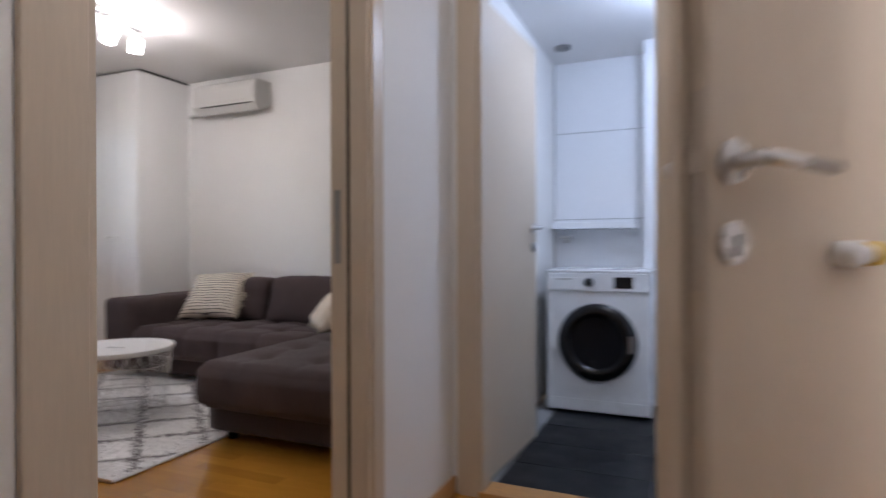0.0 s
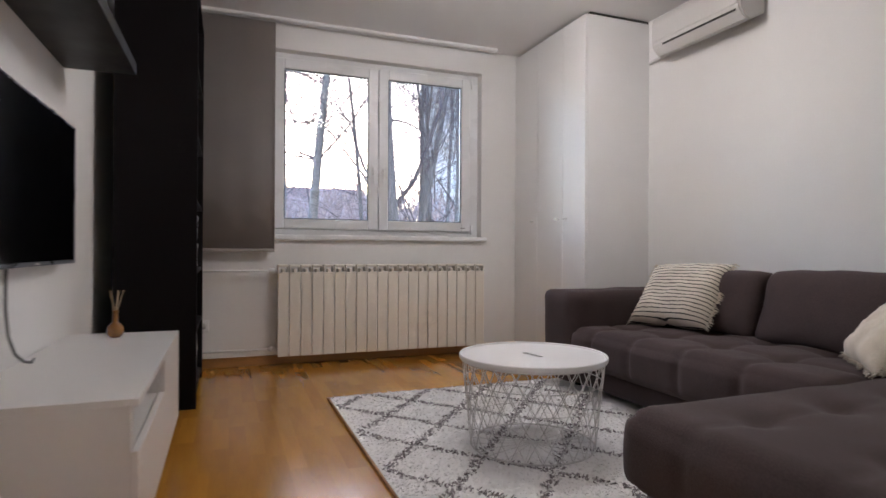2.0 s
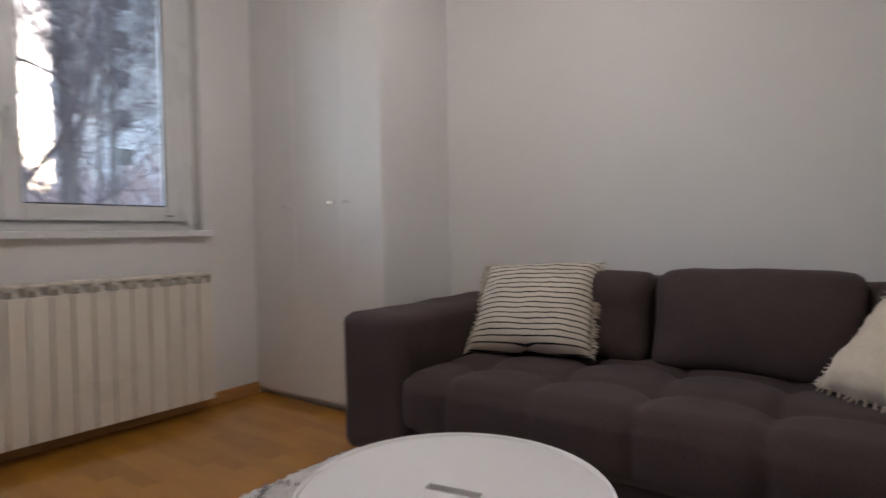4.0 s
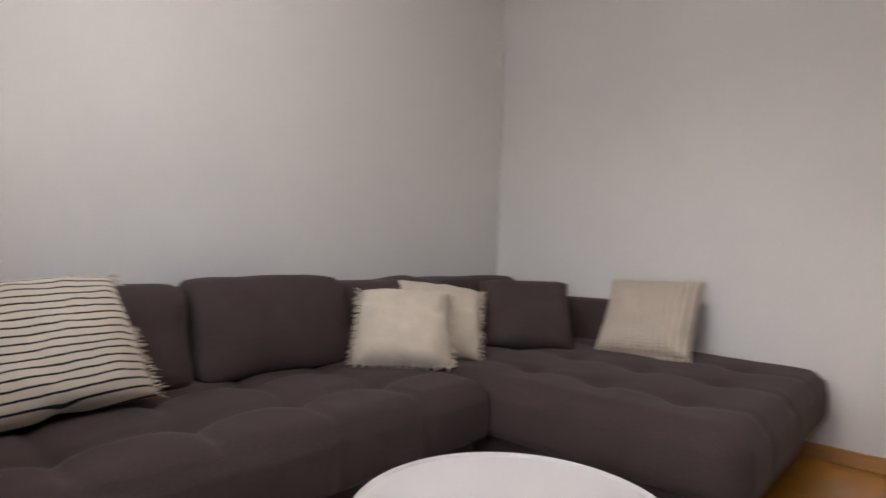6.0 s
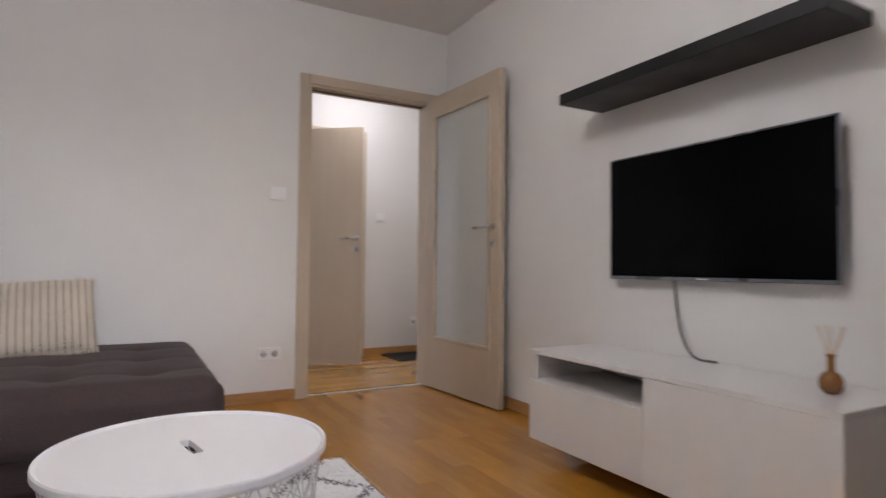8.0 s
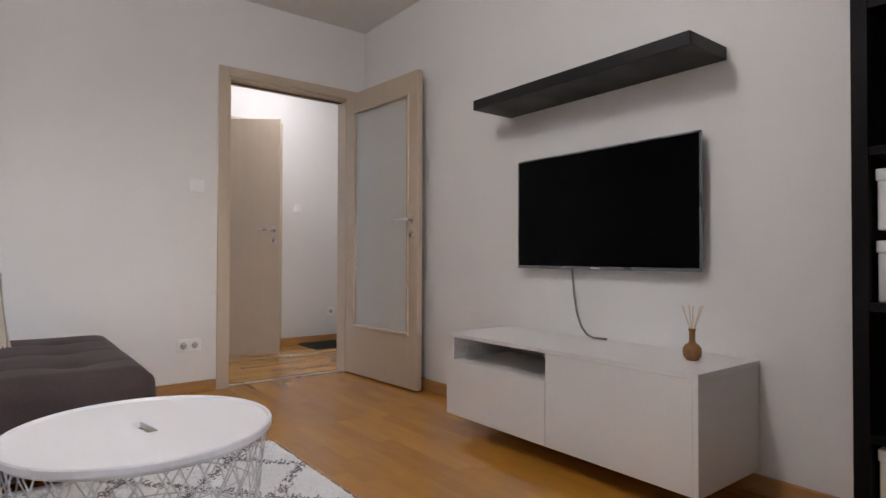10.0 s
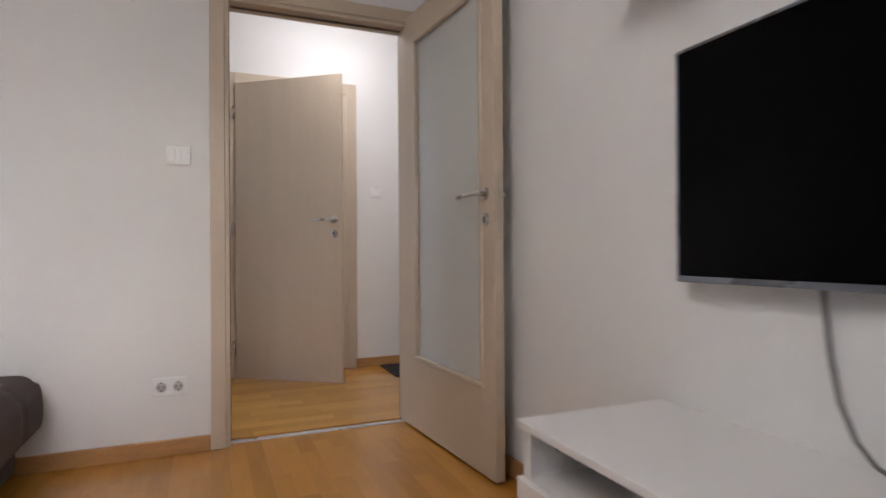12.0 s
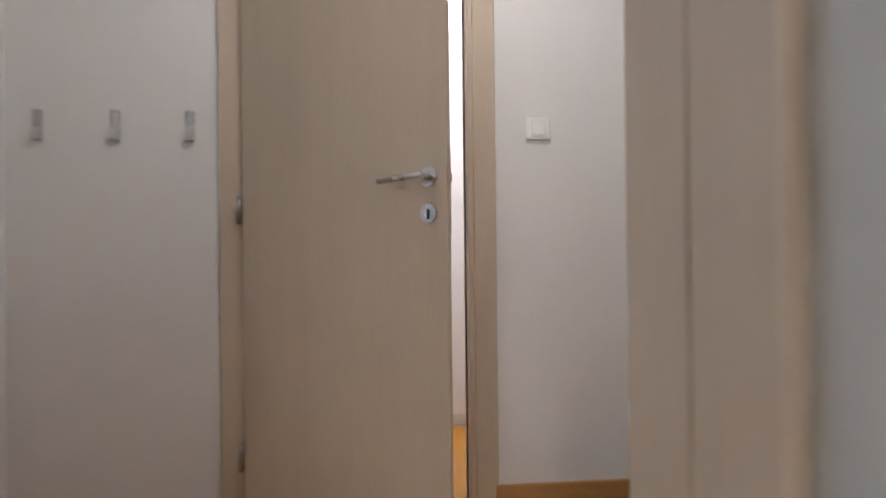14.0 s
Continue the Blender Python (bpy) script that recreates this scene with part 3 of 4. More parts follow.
def air_conditioner():
    x0, x1, y0, y1, z0, z1 = 3.20, SOX, 2.345, 3.05, 2.148, 2.42
    a = thing("air_conditioner", (SOX, (y0 + y1) / 2, z0), "light grey wall-mounted split air conditioner under the ceiling", "air conditioner")
    prof = [(x1, z1), (x0 + .035, z1), (x0 + .008, z1 - .02), (x0, z1 - .06), (x0 + .002, z0 + .075), (x0 + .014, z0 + .052), (x0 + .055, z0 + .014), (x0 + .085, z0 + .012), (x1, z0 + .065)]
    bm = bmesh.new()
    l, r = [bm.verts.new((x, y0, z)) for x, z in prof], [bm.verts.new((x, y1, z)) for x, z in prof]
    for k in range(len(prof)):
        j = (k + 1) % len(prof)
        bm.faces.new((l[k], l[j], r[j], r[k]))
    bm.faces.new(l[::-1])
    bm.faces.new(r)
    bmesh.ops.recalc_face_normals(bm, faces=bm.faces[:])
    bmesh.ops.bevel(bm, geom=[e for e in bm.edges if abs(e.verts[0].co.y - e.verts[1].co.y) < .01], offset=.008, segments=2, affect="EDGES")
    part("body", bm, ACGREY, a)
    part("front_panel", bm_box((x0 - .006, y0 + .012, z0 + .095), (x0 + .004, y1 - .012, z1 - .055), .003), ACGREY, a)
    q = part("outlet", bm_boxes([((x0 + .004, y0 + .03, z0 + .060), (x0 + .03, y1 - .10, z0 + .076))]), RUBBER, a, "dark air slot")
    bm = bm_box((-.0, y0 + .03, 0), (.062, y1 - .06, .006), .002)
    bmesh.ops.transform(bm, matrix=Matrix.Translation((x0 + .012, 0, z0 + .054)) @ pose(0, 0, 0, 0, 38, 0), verts=bm.verts)
    part("flap", bm, ACGREY, a)
    part("grille", bm_boxes([((x0 + .04 + .02 * k, y0 + .03, z1 - .002), (x0 + .048 + .02 * k, y1 - .03, z1 + .003)) for k in range(7)]), SLOT, a)
    part("drain_pipe", bm_tube([(SOX - .035, y1 - .03, z0 + .085), (SOX - .03, y1 + .05, z0 + .060), (SOX - .028, 3.26, z0 + .050)], .013, 10), ACGREY, a, "", True)


air_conditioner()


def ceiling_lamp():
    c = thing("ceiling_lamp", (1.84, 2.45, H), "ceiling lamp with a steel bar and four lit glass shades", "ceiling lamp")
    part("base", bm_box((1.70, 2.42, H - .03), (1.98, 2.48, H), .006), STEEL, c)
    part("bar", bm_tube([(1.46, 2.45, H - .055), (2.22, 2.45, H - .055)], .011, 12), STEEL, c, "", True)
    for x in (1.76, 1.90):
        part("stem", bm_box((x, 2.442, H - .056), (x + .016, 2.458, H - .03)), STEEL, c)
    for x, tx, ty in ((1.50, -.02, -.05), (1.66, .03, .03), (2.02, -.03, .02), (2.18, .01, .03)):
        top, d = Vector((x, 2.45, H - .065)), Vector((tx, ty, -.10)).normalized()
        s = part("socket", bm_cyl(top, top + d * .05, .018, .026, 16), STEEL, c, "", True)
        m = Matrix.Translation(top + d * .045) @ d.to_track_quat("Z", "Y").to_matrix().to_4x4()
        t2 = bm_turn([(.026, 0), (.036, .008), (.039, .03), (.039, .095), (.036, .100), (.033, .094), (.033, .02)], n=24)
        bmesh.ops.transform(t2, matrix=m, verts=t2.verts)
        part("shade", t2, SHADE, s, "lit white glass", True)


ceiling_lamp()
hl = thing("hall_lamp", (.15, -.80, H), "flat round lit ceiling lamp in the hall", "ceiling lamp")
part("rim", bm_turn([(.13, -.05), (.15, -.05), (.155, -.04), (.155, 0), (.13, 0)], (.15, -.80, H), 40), STEEL, hl, "steel rim", True)
part("diffuser", bm_turn([(.02, -.068), (.09, -.062), (.128, -.045), (.128, -.002), (.02, -.002)], (.15, -.80, H), 40), PLATE, hl, "lit white glass", True)

# ---- wardrobe ----


def wardrobe():
    x0, y0, y1, z1 = 2.866, 3.30, WINY, H - .022
    w = thing("wardrobe", (3.13, 3.81, 0), "tall white built-in wardrobe with three plain doors", "wardrobe")
    part("side_panel", bm_box((x0 + .004, y0, 0), (SOX, y0 + .02, z1), .001), WARDR, w)
    part("side_panel", bm_box((x0 + .02, y1 - .02, 0), (SOX, y1 - .001, z1)), WARDR, w)
    part("top_panel", bm_box((x0 + .02, y0 + .02, z1 - .02), (SOX, y1 - .02, z1)), WARDR, w)
    part("back_panel", bm_box((SOX - .01, y0 + .02, .06), (SOX - .001, y1 - .02, z1 - .02)), WARDR, w)
    part("plinth", bm_box((x0 + .03, y0 + .02, 0), (x0 + .05, y1 - .02, .05)), WARDR, w)
    # black block that puts the shade of the narrow ceiling gap into colour
    part("shadow_gap", bm_box((x0 + .03, y0 + .01, z1 + .001), (SOX, y1 - .01, H - .001)), RUBBER, w, "black strip standing in for shade under the ceiling")
    for a, b, k in ((y0 + .001, 3.580, 3.527), (3.583, 3.948, 3.637), (3.951, y1 - .004, 4.004)):
        d = part("door", bm_box((x0 - .016, a, .045), (x0 + .003, b, z1 - .002), .0015), WARDR, w)
        bm = bm_cyl((x0 - .016, k, 1.08), (x0 - .030, k, 1.08), .005, n=10)
        bm_box((x0 - .042, k - .019, 1.073), (x0 - .029, k + .019, 1.087), .004, bm=bm)
        part("knob", bm, STEEL, d, "small steel knob")


wardrobe()

# ---- television wall ----


def tv():
    y0, y1, z0, z1, xf = 1.664, 2.630, .785, 1.325, -.040
    t = thing("television", (TVX, (y0 + y1) / 2, z0), "large black flat television hung on the wall, switched off", "television")
    part("back_shell", bm_box((xf - .030, y0 + .06, z0 + .05), (xf - .008, y1 - .06, z1 - .06), .008), GLOSSB, t)
    part("frame", bm_boxes([((xf - .010, y0, z0), (xf, y0 + .007, z1)), ((xf - .010, y1 - .007, z0), (xf, y1, z1)), ((xf - .010, y0 + .007, z0), (xf, y1 - .007, z0 + .014)),
                            ((xf - .010, y0 + .007, z1 - .007), (xf, y1 - .007, z1))], .0015), BEZEL, t, "dark silver frame")
    part("screen", bm_box((xf - .009, y0 + .006, z0 + .013), (xf - .002, y1 - .006, z1 - .006)), SCREEN, t)
    part("badge", bm_box((xf, 2.12, z0 + .004), (xf + .001, 2.17, z0 + .010)), WHITEPL, t, "small pale maker's badge")
    part("wall_mount", bm_boxes([((TVX, 2.0, .95), (TVX + .006, 2.3, 1.2)), ((TVX + .006, 2.05, .95), (xf - .028, 2.08, 1.2)), ((TVX + .006, 2.22, .95), (xf - .028, 2.25, 1.2))]), DARKSTEEL, t)


tv()
cb = thing("television_cable", (TVX + .03, 2.10, .478), "thin grey cable hanging from the television to the cabinet", "cable")
part("cord", bm_tube([(-.075, 1.985, .82), (-.078, 1.988, .74), (-.08, 1.995, .66), (-.078, 2.012, .58), (-.07, 2.045, .52), (-.058, 2.085, .490), (-.05, 2.125, .480), (-.06, 2.19, .480)], .0048, 8), CABLE, cb, "", True)


def tv_cabinet():
    xf, y0, y1, z0, z1, ym = .328, 1.548, 2.812, .085, .474, 2.180
    c = thing("tv_cabinet", (TVX, 2.18, z0), "white lacquered wall-hung television cabinet with an open slot", "cabinet")
    part("top", bm_box((TVX + .001, y0, z1 - .018), (xf + .001, y1, z1), .0015), LACQ, c)
    part("side", bm_box((TVX + .001, y0, z0), (xf - .018, y0 + .018, z1 - .018)), LACQ, c)
    part("side", bm_box((TVX + .001, y1 - .018, z0), (xf + .001, y1, z1 - .018), .001), LACQ, c)
    part("divider", bm_box((TVX + .02, ym - .009, z0 + .018), (xf - .019, ym + .009, z1 - .018)), LACQ, c)
    part("bottom", bm_box((TVX + .001, y0 + .018, z0), (xf - .018, y1 - .018, z0 + .018)), LACQ, c)
    part("slot_shelf", bm_box((TVX + .02, y0 + .018, .325), (xf - .021, ym - .009, .343)), LACQ, c)
    # back greyed to carry the open slot's shade in its colour
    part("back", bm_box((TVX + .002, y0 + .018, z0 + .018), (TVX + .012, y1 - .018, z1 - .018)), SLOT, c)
    part("drawer_front", bm_box((xf - .017, y0 + .001, z0 + .001), (xf + .001, ym - .0015, .343), .0015), LACQ, c)
    part("door", bm_box((xf - .017, ym + .0015, z0 + .001), (xf + .001, y1 - .0185, z1 - .0195), .0015), LACQ, c)
    part("slot_post", bm_box((xf - .030, y0 + .018, .345), (xf - .018, y0 + .030, z1 - .018)), LACQ, c)
    for k in range(5):
        part("drill_hole", bm_box((xf - .10 - .032 * k, y0 + .018, .392), (xf - .095 - .032 * k, y0 + .0185, .397)), RUBBER, c)


tv_cabinet()
sf = thing("wall_shelf", (TVX, 2.12, 1.583), "thick charcoal floating wall shelf above the television", "shelf")
part("board", bm_box((TVX, 1.552, 1.583), (.163, 2.700, 1.632), .002), SHELFB, sf)
part("front_edge", bm_box((.163, 1.552, 1.583), (.1655, 2.700, 1.632), .0008), SHELFB, sf, "charcoal edge strip")


def diffuser():
    x, y, z = .098, 2.668, .474
    d = thing("reed_diffuser", (x, y, z), "amber glass reed diffuser bottle with thin sticks", "reed diffuser")
    part("bottle", bm_turn([(.018, 0), (.022, .003), (.030, .014), (.033, .030), (.031, .044), (.023, .056), (.013, .062), (.0105, .069), (.0105, .104), (.013, .106), (.013, .113), (.008, .113), (.007, .09)], (x, y, z), 28), AMBER, d, "amber glass", True)
    for a, b in ((-.045, .045), (.006, .055), (.045, .03), (.030, -.045), (-.020, -.03)):
        part("reed", bm_tube([(x - a * .15, y - b * .15, z + .06), (x + a * .6, y + b * .6, z + .195)], .0017, 6), REED, d)


diffuser()


def bookcase():
    BX, x1, y0, y1, z1 = -.008, .383, 3.235, 4.06, 2.29
    b = thing("bookcase", (.14, 3.65, 0), "tall black-brown open bookcase with a few white boxes", "bookcase")
    part("side", bm_box((BX, y0, 0), (x1, y0 + .035, z1), .001), BLACKW, b)
    part("side", bm_box((BX, y1 - .035, 0), (x1, y1, z1), .001), BLACKW, b)
    part("top", bm_box((BX, y0 + .035, z1 - .035), (x1 - .002, y1 - .035, z1)), BLACKW, b)
    part("back", bm_box((BX, y0 + .035, .04), (BX + .008, y1 - .035, z1 - .035)), BLACKW, b)
    part("plinth", bm_box((x1 - .05, y0 + .035, 0), (x1 - .03, y1 - .035, .05)), BLACKW, b)
    for z in (.05, .39, .71, 1.09, 1.45, 1.82):
        part("shelf", bm_box((BX + .008, y0 + .035, z), (x1 - .004, y1 - .035, z + .020)), BLACKW, b)
    for z in (.072, .225, .732, .908):
        for k in range(2):
            a = y0 + .045 + k * .375
            bx = thing("storage_box", (.2, a + .18, z), "plain white storage box on a dark shelf", "box", "white boxes on the bookcase")
            part("box_body", bm_box((BX + .03, a, z), (x1 - .03, a + .36, z + .120), .004), WHITEPL, bx)
            part("lid", bm_box((BX + .026, a - .003, z + .120), (x1 - .026, a + .363, z + .150), .004), WHITEPL, bx)


bookcase()


def wall_plate(name, at, axis_out, label, cat, two=False, wide=.085, high=.085, kind_="switch"):
    """Switch or socket on a wall whose face looks along +y (out=1)."""
    x, y, z = at
    o = axis_out
    t = thing(name, at, label, cat)
    part("plate", bm_box((x - wide / 2, y, z - high / 2), (x + wide / 2, y + o * .011, z + high / 2), .004, 3), WHITEPL, t)
    if kind_ == "switch":
        n = 3 if two else 1
        w = (.070 if two else .052) / n
        for k in range(n):
            a = x - (.035 if two else .026) + k * w
            part("rocker", bm_box((a + .001, y + o * .009, z - .026), (a + w - .001, y + o * .0155, z + .026), .002), WHITEPL, t)
    else:
        for k in ((-.033, .033) if two else (0,)):
            s = part("socket_ring", bm_cyl((x + k, y + o * .009, z), (x + k, y + o * .0135, z), .0225, n=28, bev=.001), WHITEPL, t, "", True)
            part("socket_well", bm_cyl((x + k, y + o * .0125, z), (x + k, y + o * .0139, z), .0195, n=28), SLOT, s, "", True)
            part("contacts", bm_boxes([((x + k - .011, y + o * .0139, z - .003), (x + k - .006, y + o * .0146, z + .003)), ((x + k + .006, y + o * .0139, z - .003), (x + k + .011, y + o * .0146, z + .003)),
                                       ((x + k - .003, y + o * .0139, z + .015), (x + k + .003, y + o * .0146, z + .020)), ((x + k - .003, y + o * .0139, z - .020), (x + k + .003, y + o * .0146, z - .015))]), RUBBER, s)
    return t


wall_plate("light_switch", (1.092, 0, 1.28), 1, "white triple light switch beside the living room doorway", "switch", True, .095, .082)
wall_plate("wall_socket", (1.130, 0, .294), 1, "white double wall socket above the skirting", "socket", True, .138, .076, "socket")
wall_plate("light_switch", (-.203, HALY, 1.308), 1, "white single light switch on the hall wall", "switch", False, .085, .082)
wall_plate("wall_socket", (-.56, HALY, .30), 1, "white single wall socket on the hall wall", "socket", False, .082, .082, "socket")
ws = thing("wall_socket", (.378, WINY, .30), "white wall socket beside the radiator", "socket")
part("plate", bm_box((.338, WINY - .011, .26), (.418, WINY, .34), .004, 3), WHITEPL, ws)
part("socket_ring", bm_cyl((.378, WINY - .009, .30), (.378, WINY - .0135, .30), .0225, n=28), SLOT, ws, "", True)

# coat hooks: two rows of three
first = None
for z in (1.303, 1.838):
    for x in (.972, 1.208, 1.448):
        if first is None:
            first = thing("coat_hook", (0, 0, 0), "flat brushed steel coat hook on the hall wall", "coat hook", "coat hooks on the hall wall")
            part("back_plate", bm_box((-.014, 0, -.05), (.014, .004, .05), .0015), STEEL, first)
            bm = bm_box((-.014, .004, -.050), (.014, .017, -.044), .002)
            bm_box((-.014, .013, -.044), (.014, .017, -.020), .0015, bm=bm)
            part("hook_lip", bm, STEEL, first)
            first.location = (x, HALY, z)
        else:
            copy_thing(first, pose(x, HALY, z))
mt = thing("door_mat", (-.55, -1.2, 0), "flat black ribbed door mat on the hall floor", "door mat")
bm = bm_box((-.86, HALY + .022, 0), (-.215, -1.03, .008), .002)
part("mat", bm, MATB, mt)
for k in range(20):
    part("rib", bm_box((-.845 + k * .031, HALY + .032, .007), (-.830 + k * .031, -1.04, .011), .001, 1), MATB, mt)

# ---- sofa ----
SX = 3.375


def gauss(d, s):
    return math.exp(-(d / s) ** 2)


def tufted(x0, x1, y0, y1, tops, seams_x=(), seams_y=(), puff=.02, depth=1.0):
    """Shape for a padded seat: buttons pull the top in, seams crease top and front."""
    def shape(p, side):
        u, v = (p.x - x0) / (x1 - x0), (p.y - y0) / (y1 - y0)
        if side.z > .3:
            p.z += puff * (1 - (2 * u - 1) ** 4) * (1 - (2 * v - 1) ** 4)
            for bx, by in tops:
                d = math.hypot(p.x - bx, p.y - by)
                p.z -= .020 * gauss(d, .055) + .012 * gauss(d, .15)
            for s in seams_x:
                p.z -= .013 * depth * gauss(p.x - s, .020)
            for s in seams_y:
                p.z -= .013 * depth * gauss(p.y - s, .020)
            p.z += .004 * noise.noise(Vector((p.x * 6, p.y * 6, 1)))
        elif abs(side.z) < .5:
            bulge = .022 * math.sin(math.pi * min(max((p.z - .12) / .32, 0), 1))
            p += Vector((side.x, side.y, 0)) * bulge
            for s in seams_y:
                p -= Vector((side.x, 0, 0)) * .016 * depth * gauss(p.y - s, .018)
            for s in seams_x:
                p -= Vector((0, side.y, 0)) * .016 * depth * gauss(p.x - s, .018)
            p += Vector((side.x, side.y, 0)) * .004 * noise.noise(Vector((p.x * 5, p.y * 5, p.z * 5)))
        return p
    return shape


def soft_wrinkle(amount, freq, lean=None):
    def shape(p, side):
        q = p + side * amount * noise.noise(p * freq)
        return q
    return shape


def sofa():
    s = thing("corner_sofa", (2.7, 1.5, 0), "large taupe microfibre corner sofa with a tufted chaise", "sofa")
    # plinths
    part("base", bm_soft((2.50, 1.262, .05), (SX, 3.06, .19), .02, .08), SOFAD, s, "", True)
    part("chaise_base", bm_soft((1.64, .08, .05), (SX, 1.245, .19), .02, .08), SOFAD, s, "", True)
    for x, y in ((2.60, 2.96), (2.60, 1.42), (3.28, 2.96), (1.72, .18), (1.72, 1.15), (3.28, .18)):
        part("foot", bm_cyl((x, y, 0), (x, y, .055), .028, .032, 16), GLOSSB, s, "black plastic foot", True)
    tops = [(x, y) for x in (2.68, 2.98) for y in (1.62, 1.95, 2.28, 2.60)]
    part("seat", bm_soft((2.43, 1.272, .17), (3.20, 2.80, .402), .055, .018, tufted(2.43, 3.20, 1.272, 2.80, tops, (2.68, 2.98), (1.62, 1.95, 2.28, 2.60), .014)), SOFA, s, "", True)
    tops = [(x, y) for x in (1.82, 2.12, 2.42, 2.72) for y in (.34, .68, 1.02)]
    part("chaise_seat", bm_soft((1.575, .055, .17), (3.20, 1.262, .412), .06, .020, tufted(1.575, 3.20, .055, 1.262, tops, (), (.34, .68, 1.02), .014, .45)), SOFA, s, "", True)
    part("arm", bm_soft((2.42, 2.80, .06), (SX, 3.115, .603), .045, .04, soft_wrinkle(.008, 5)), SOFA, s, "", True)
    part("backrest", bm_soft((3.16, .06, .17), (SX, 2.81, .715), .05, .05, soft_wrinkle(.012, 4)), SOFA, s, "", True)
    part("chaise_backrest", bm_soft((2.50, .03, .30), (3.17, .20, .625), .045, .04, soft_wrinkle(.010, 5)), SOFA, s, "", True)

    def back_cushion(y0, y1, top, lean, thick, nm, crease=False, wr=.010):
        def shape(p, side):
            v = (p.y - y0) / (y1 - y0) * 2 - 1
            h = (p.z - .43) / (top - .43) * 2 - 1
            p = p + Vector((side.x, 0, 0)) * .035 * (1 - v ** 2) * (1 - h ** 2)
            p += side * wr * noise.noise(p * 6)
            if crease and side.x < -.3:
                p.x += .028 * gauss(p.z - .60, .022) * (1 - .6 * abs(v))
            p.x += (p.z - .43) * lean
            p.z -= .012 * v * v
            return p
        part(nm, bm_soft((3.02, y0, .402), (3.02 + thick, y1, top), .05, .035, shape), SOFA, s, "", True)
    back_cushion(2.10, 2.79, .745, .28, .16, "back_cushion", True)
    back_cushion(1.415, 2.085, .758, .34, .17, "back_cushion")
    back_cushion(.78, 1.40, .732, .28, .16, "back_cushion", False, .022)

    s.location.y += .03


sofa()

# ---- loose cushions ----


def pillow(name, tl, tr, h, thick, material, label, fringe, trim=None, seed=1, sag=.0):
    """A square cushion by its two upper corners; it leans so that its lower edge meets the seat."""
    tl, tr = Vector(tl), Vector(tr)
    w = (tr - tl).length
    ax = (tr - tl).normalized()
    drop = min(.98, ((tl.z + tr.z) / 2 - .415) / h)
    flat = Vector((ax.y, -ax.x, 0)).normalized()
    if flat.dot(Vector((1.3, 2.6, 0)) - Vector((tl.x, tl.y, 0))) < 0:
        flat = -flat
    down = flat * math.sqrt(1 - drop * drop) - Vector((0, 0, drop))
    down = (down - ax * down.dot(ax)).normalized()
    up = -down
    nrm = ax.cross(up).normalized()
    mid = (tl + tr) / 2 + down * h / 2
    m = Matrix(((ax.x, -nrm.x, up.x, mid.x), (ax.y, -nrm.y, up.y, mid.y), (ax.z, -nrm.z, up.z, mid.z), (0, 0, 0, 1)))
    t = new(name)
    t.empty_display_size = .1
    t.matrix_basis = m
    tagged(t, label, "cushion")
    bm = bmesh.new()
    n = 26
    rows = {}
    for sgn in (1, -1):
        for i in range(n + 1):
            for j in range(n + 1):
                u, v = i / n * 2 - 1, j / n * 2 - 1
                edge = i in (0, n) or j in (0, n)
                if edge and sgn < 0:
                    rows[(i, j, -1)] = rows[(i, j, 1)]
                    continue
                pin = 1 - .038 * (1 - abs(v) ** 2) * abs(u) ** 3
                pin2 = 1 - .038 * (1 - abs(u) ** 2) * abs(v) ** 3
                x, z = u * w / 2 * pin, v * h / 2 * pin2
                y = 0 if edge else sgn * thick / 2 * ((1 - u ** 4) * (1 - v ** 4)) ** .6
                wr = .010 * noise.noise(Vector((u * 3 + seed, v * 3, sgn))) + .006 * noise.noise(Vector((u * 8, v * 8 + seed, sgn)))
                y += 0 if edge else wr
                z -= sag * max(0, -v) ** 2 * gauss(u, .15) * -1 if v < 0 else 0
                rows[(i, j, sgn)] = bm.verts.new((x, y, z))
        for i in range(n):
            for j in range(n):
                f = [rows[(i, j, sgn)], rows[(i + 1, j, sgn)], rows[(i + 1, j + 1, sgn)], rows[(i, j + 1, sgn)]]
                bm.faces.new(f if sgn < 0 else f[::-1])
    body = link("cover", bm, material, True)
    body.parent = t
    if fringe:
        rnd = random.Random(seed)
        bm = bmesh.new()
        L = .026
        for side, count in fringe:
            for k in range(count):
                q = (k + .5) / count * 2 - 1
                for rep in range(3):
                    qq = q + rnd.uniform(-.02, .02)
                    ln = L * rnd.uniform(.6, 1.25)
                    bend = rnd.uniform(-.010, .010)
                    if side in "lr":
                        sg = -1 if side == "l" else 1
                        pin = 1 - .038 * (1 - qq * qq)
                        p0 = Vector((sg * w / 2 * pin * .99, rnd.uniform(-.006, .006), qq * h / 2))
                        p1 = p0 + Vector((sg * ln, rnd.uniform(-.012, .012), bend - .006))
                    else:
                        sg = -1 if side == "b" else 1
                        pin = 1 - .038 * (1 - qq * qq)
                        p0 = Vector((qq * w / 2, rnd.uniform(-.006, .006), sg * h / 2 * pin * .99))
                        p1 = p0 + Vector((bend, rnd.uniform(-.012, .012), sg * ln * .8))
                    bm_tube([p0, (p0 + p1) / 2 + Vector((0, rnd.uniform(-.006, .006), .002)), p1], [.0034, .0028, .0012], 5, bm)
        fr = link("fringe", bm, trim or material, True)
        fr.parent = t
        tagged(fr, "frayed cotton fringe", kind="stuff")
    return t


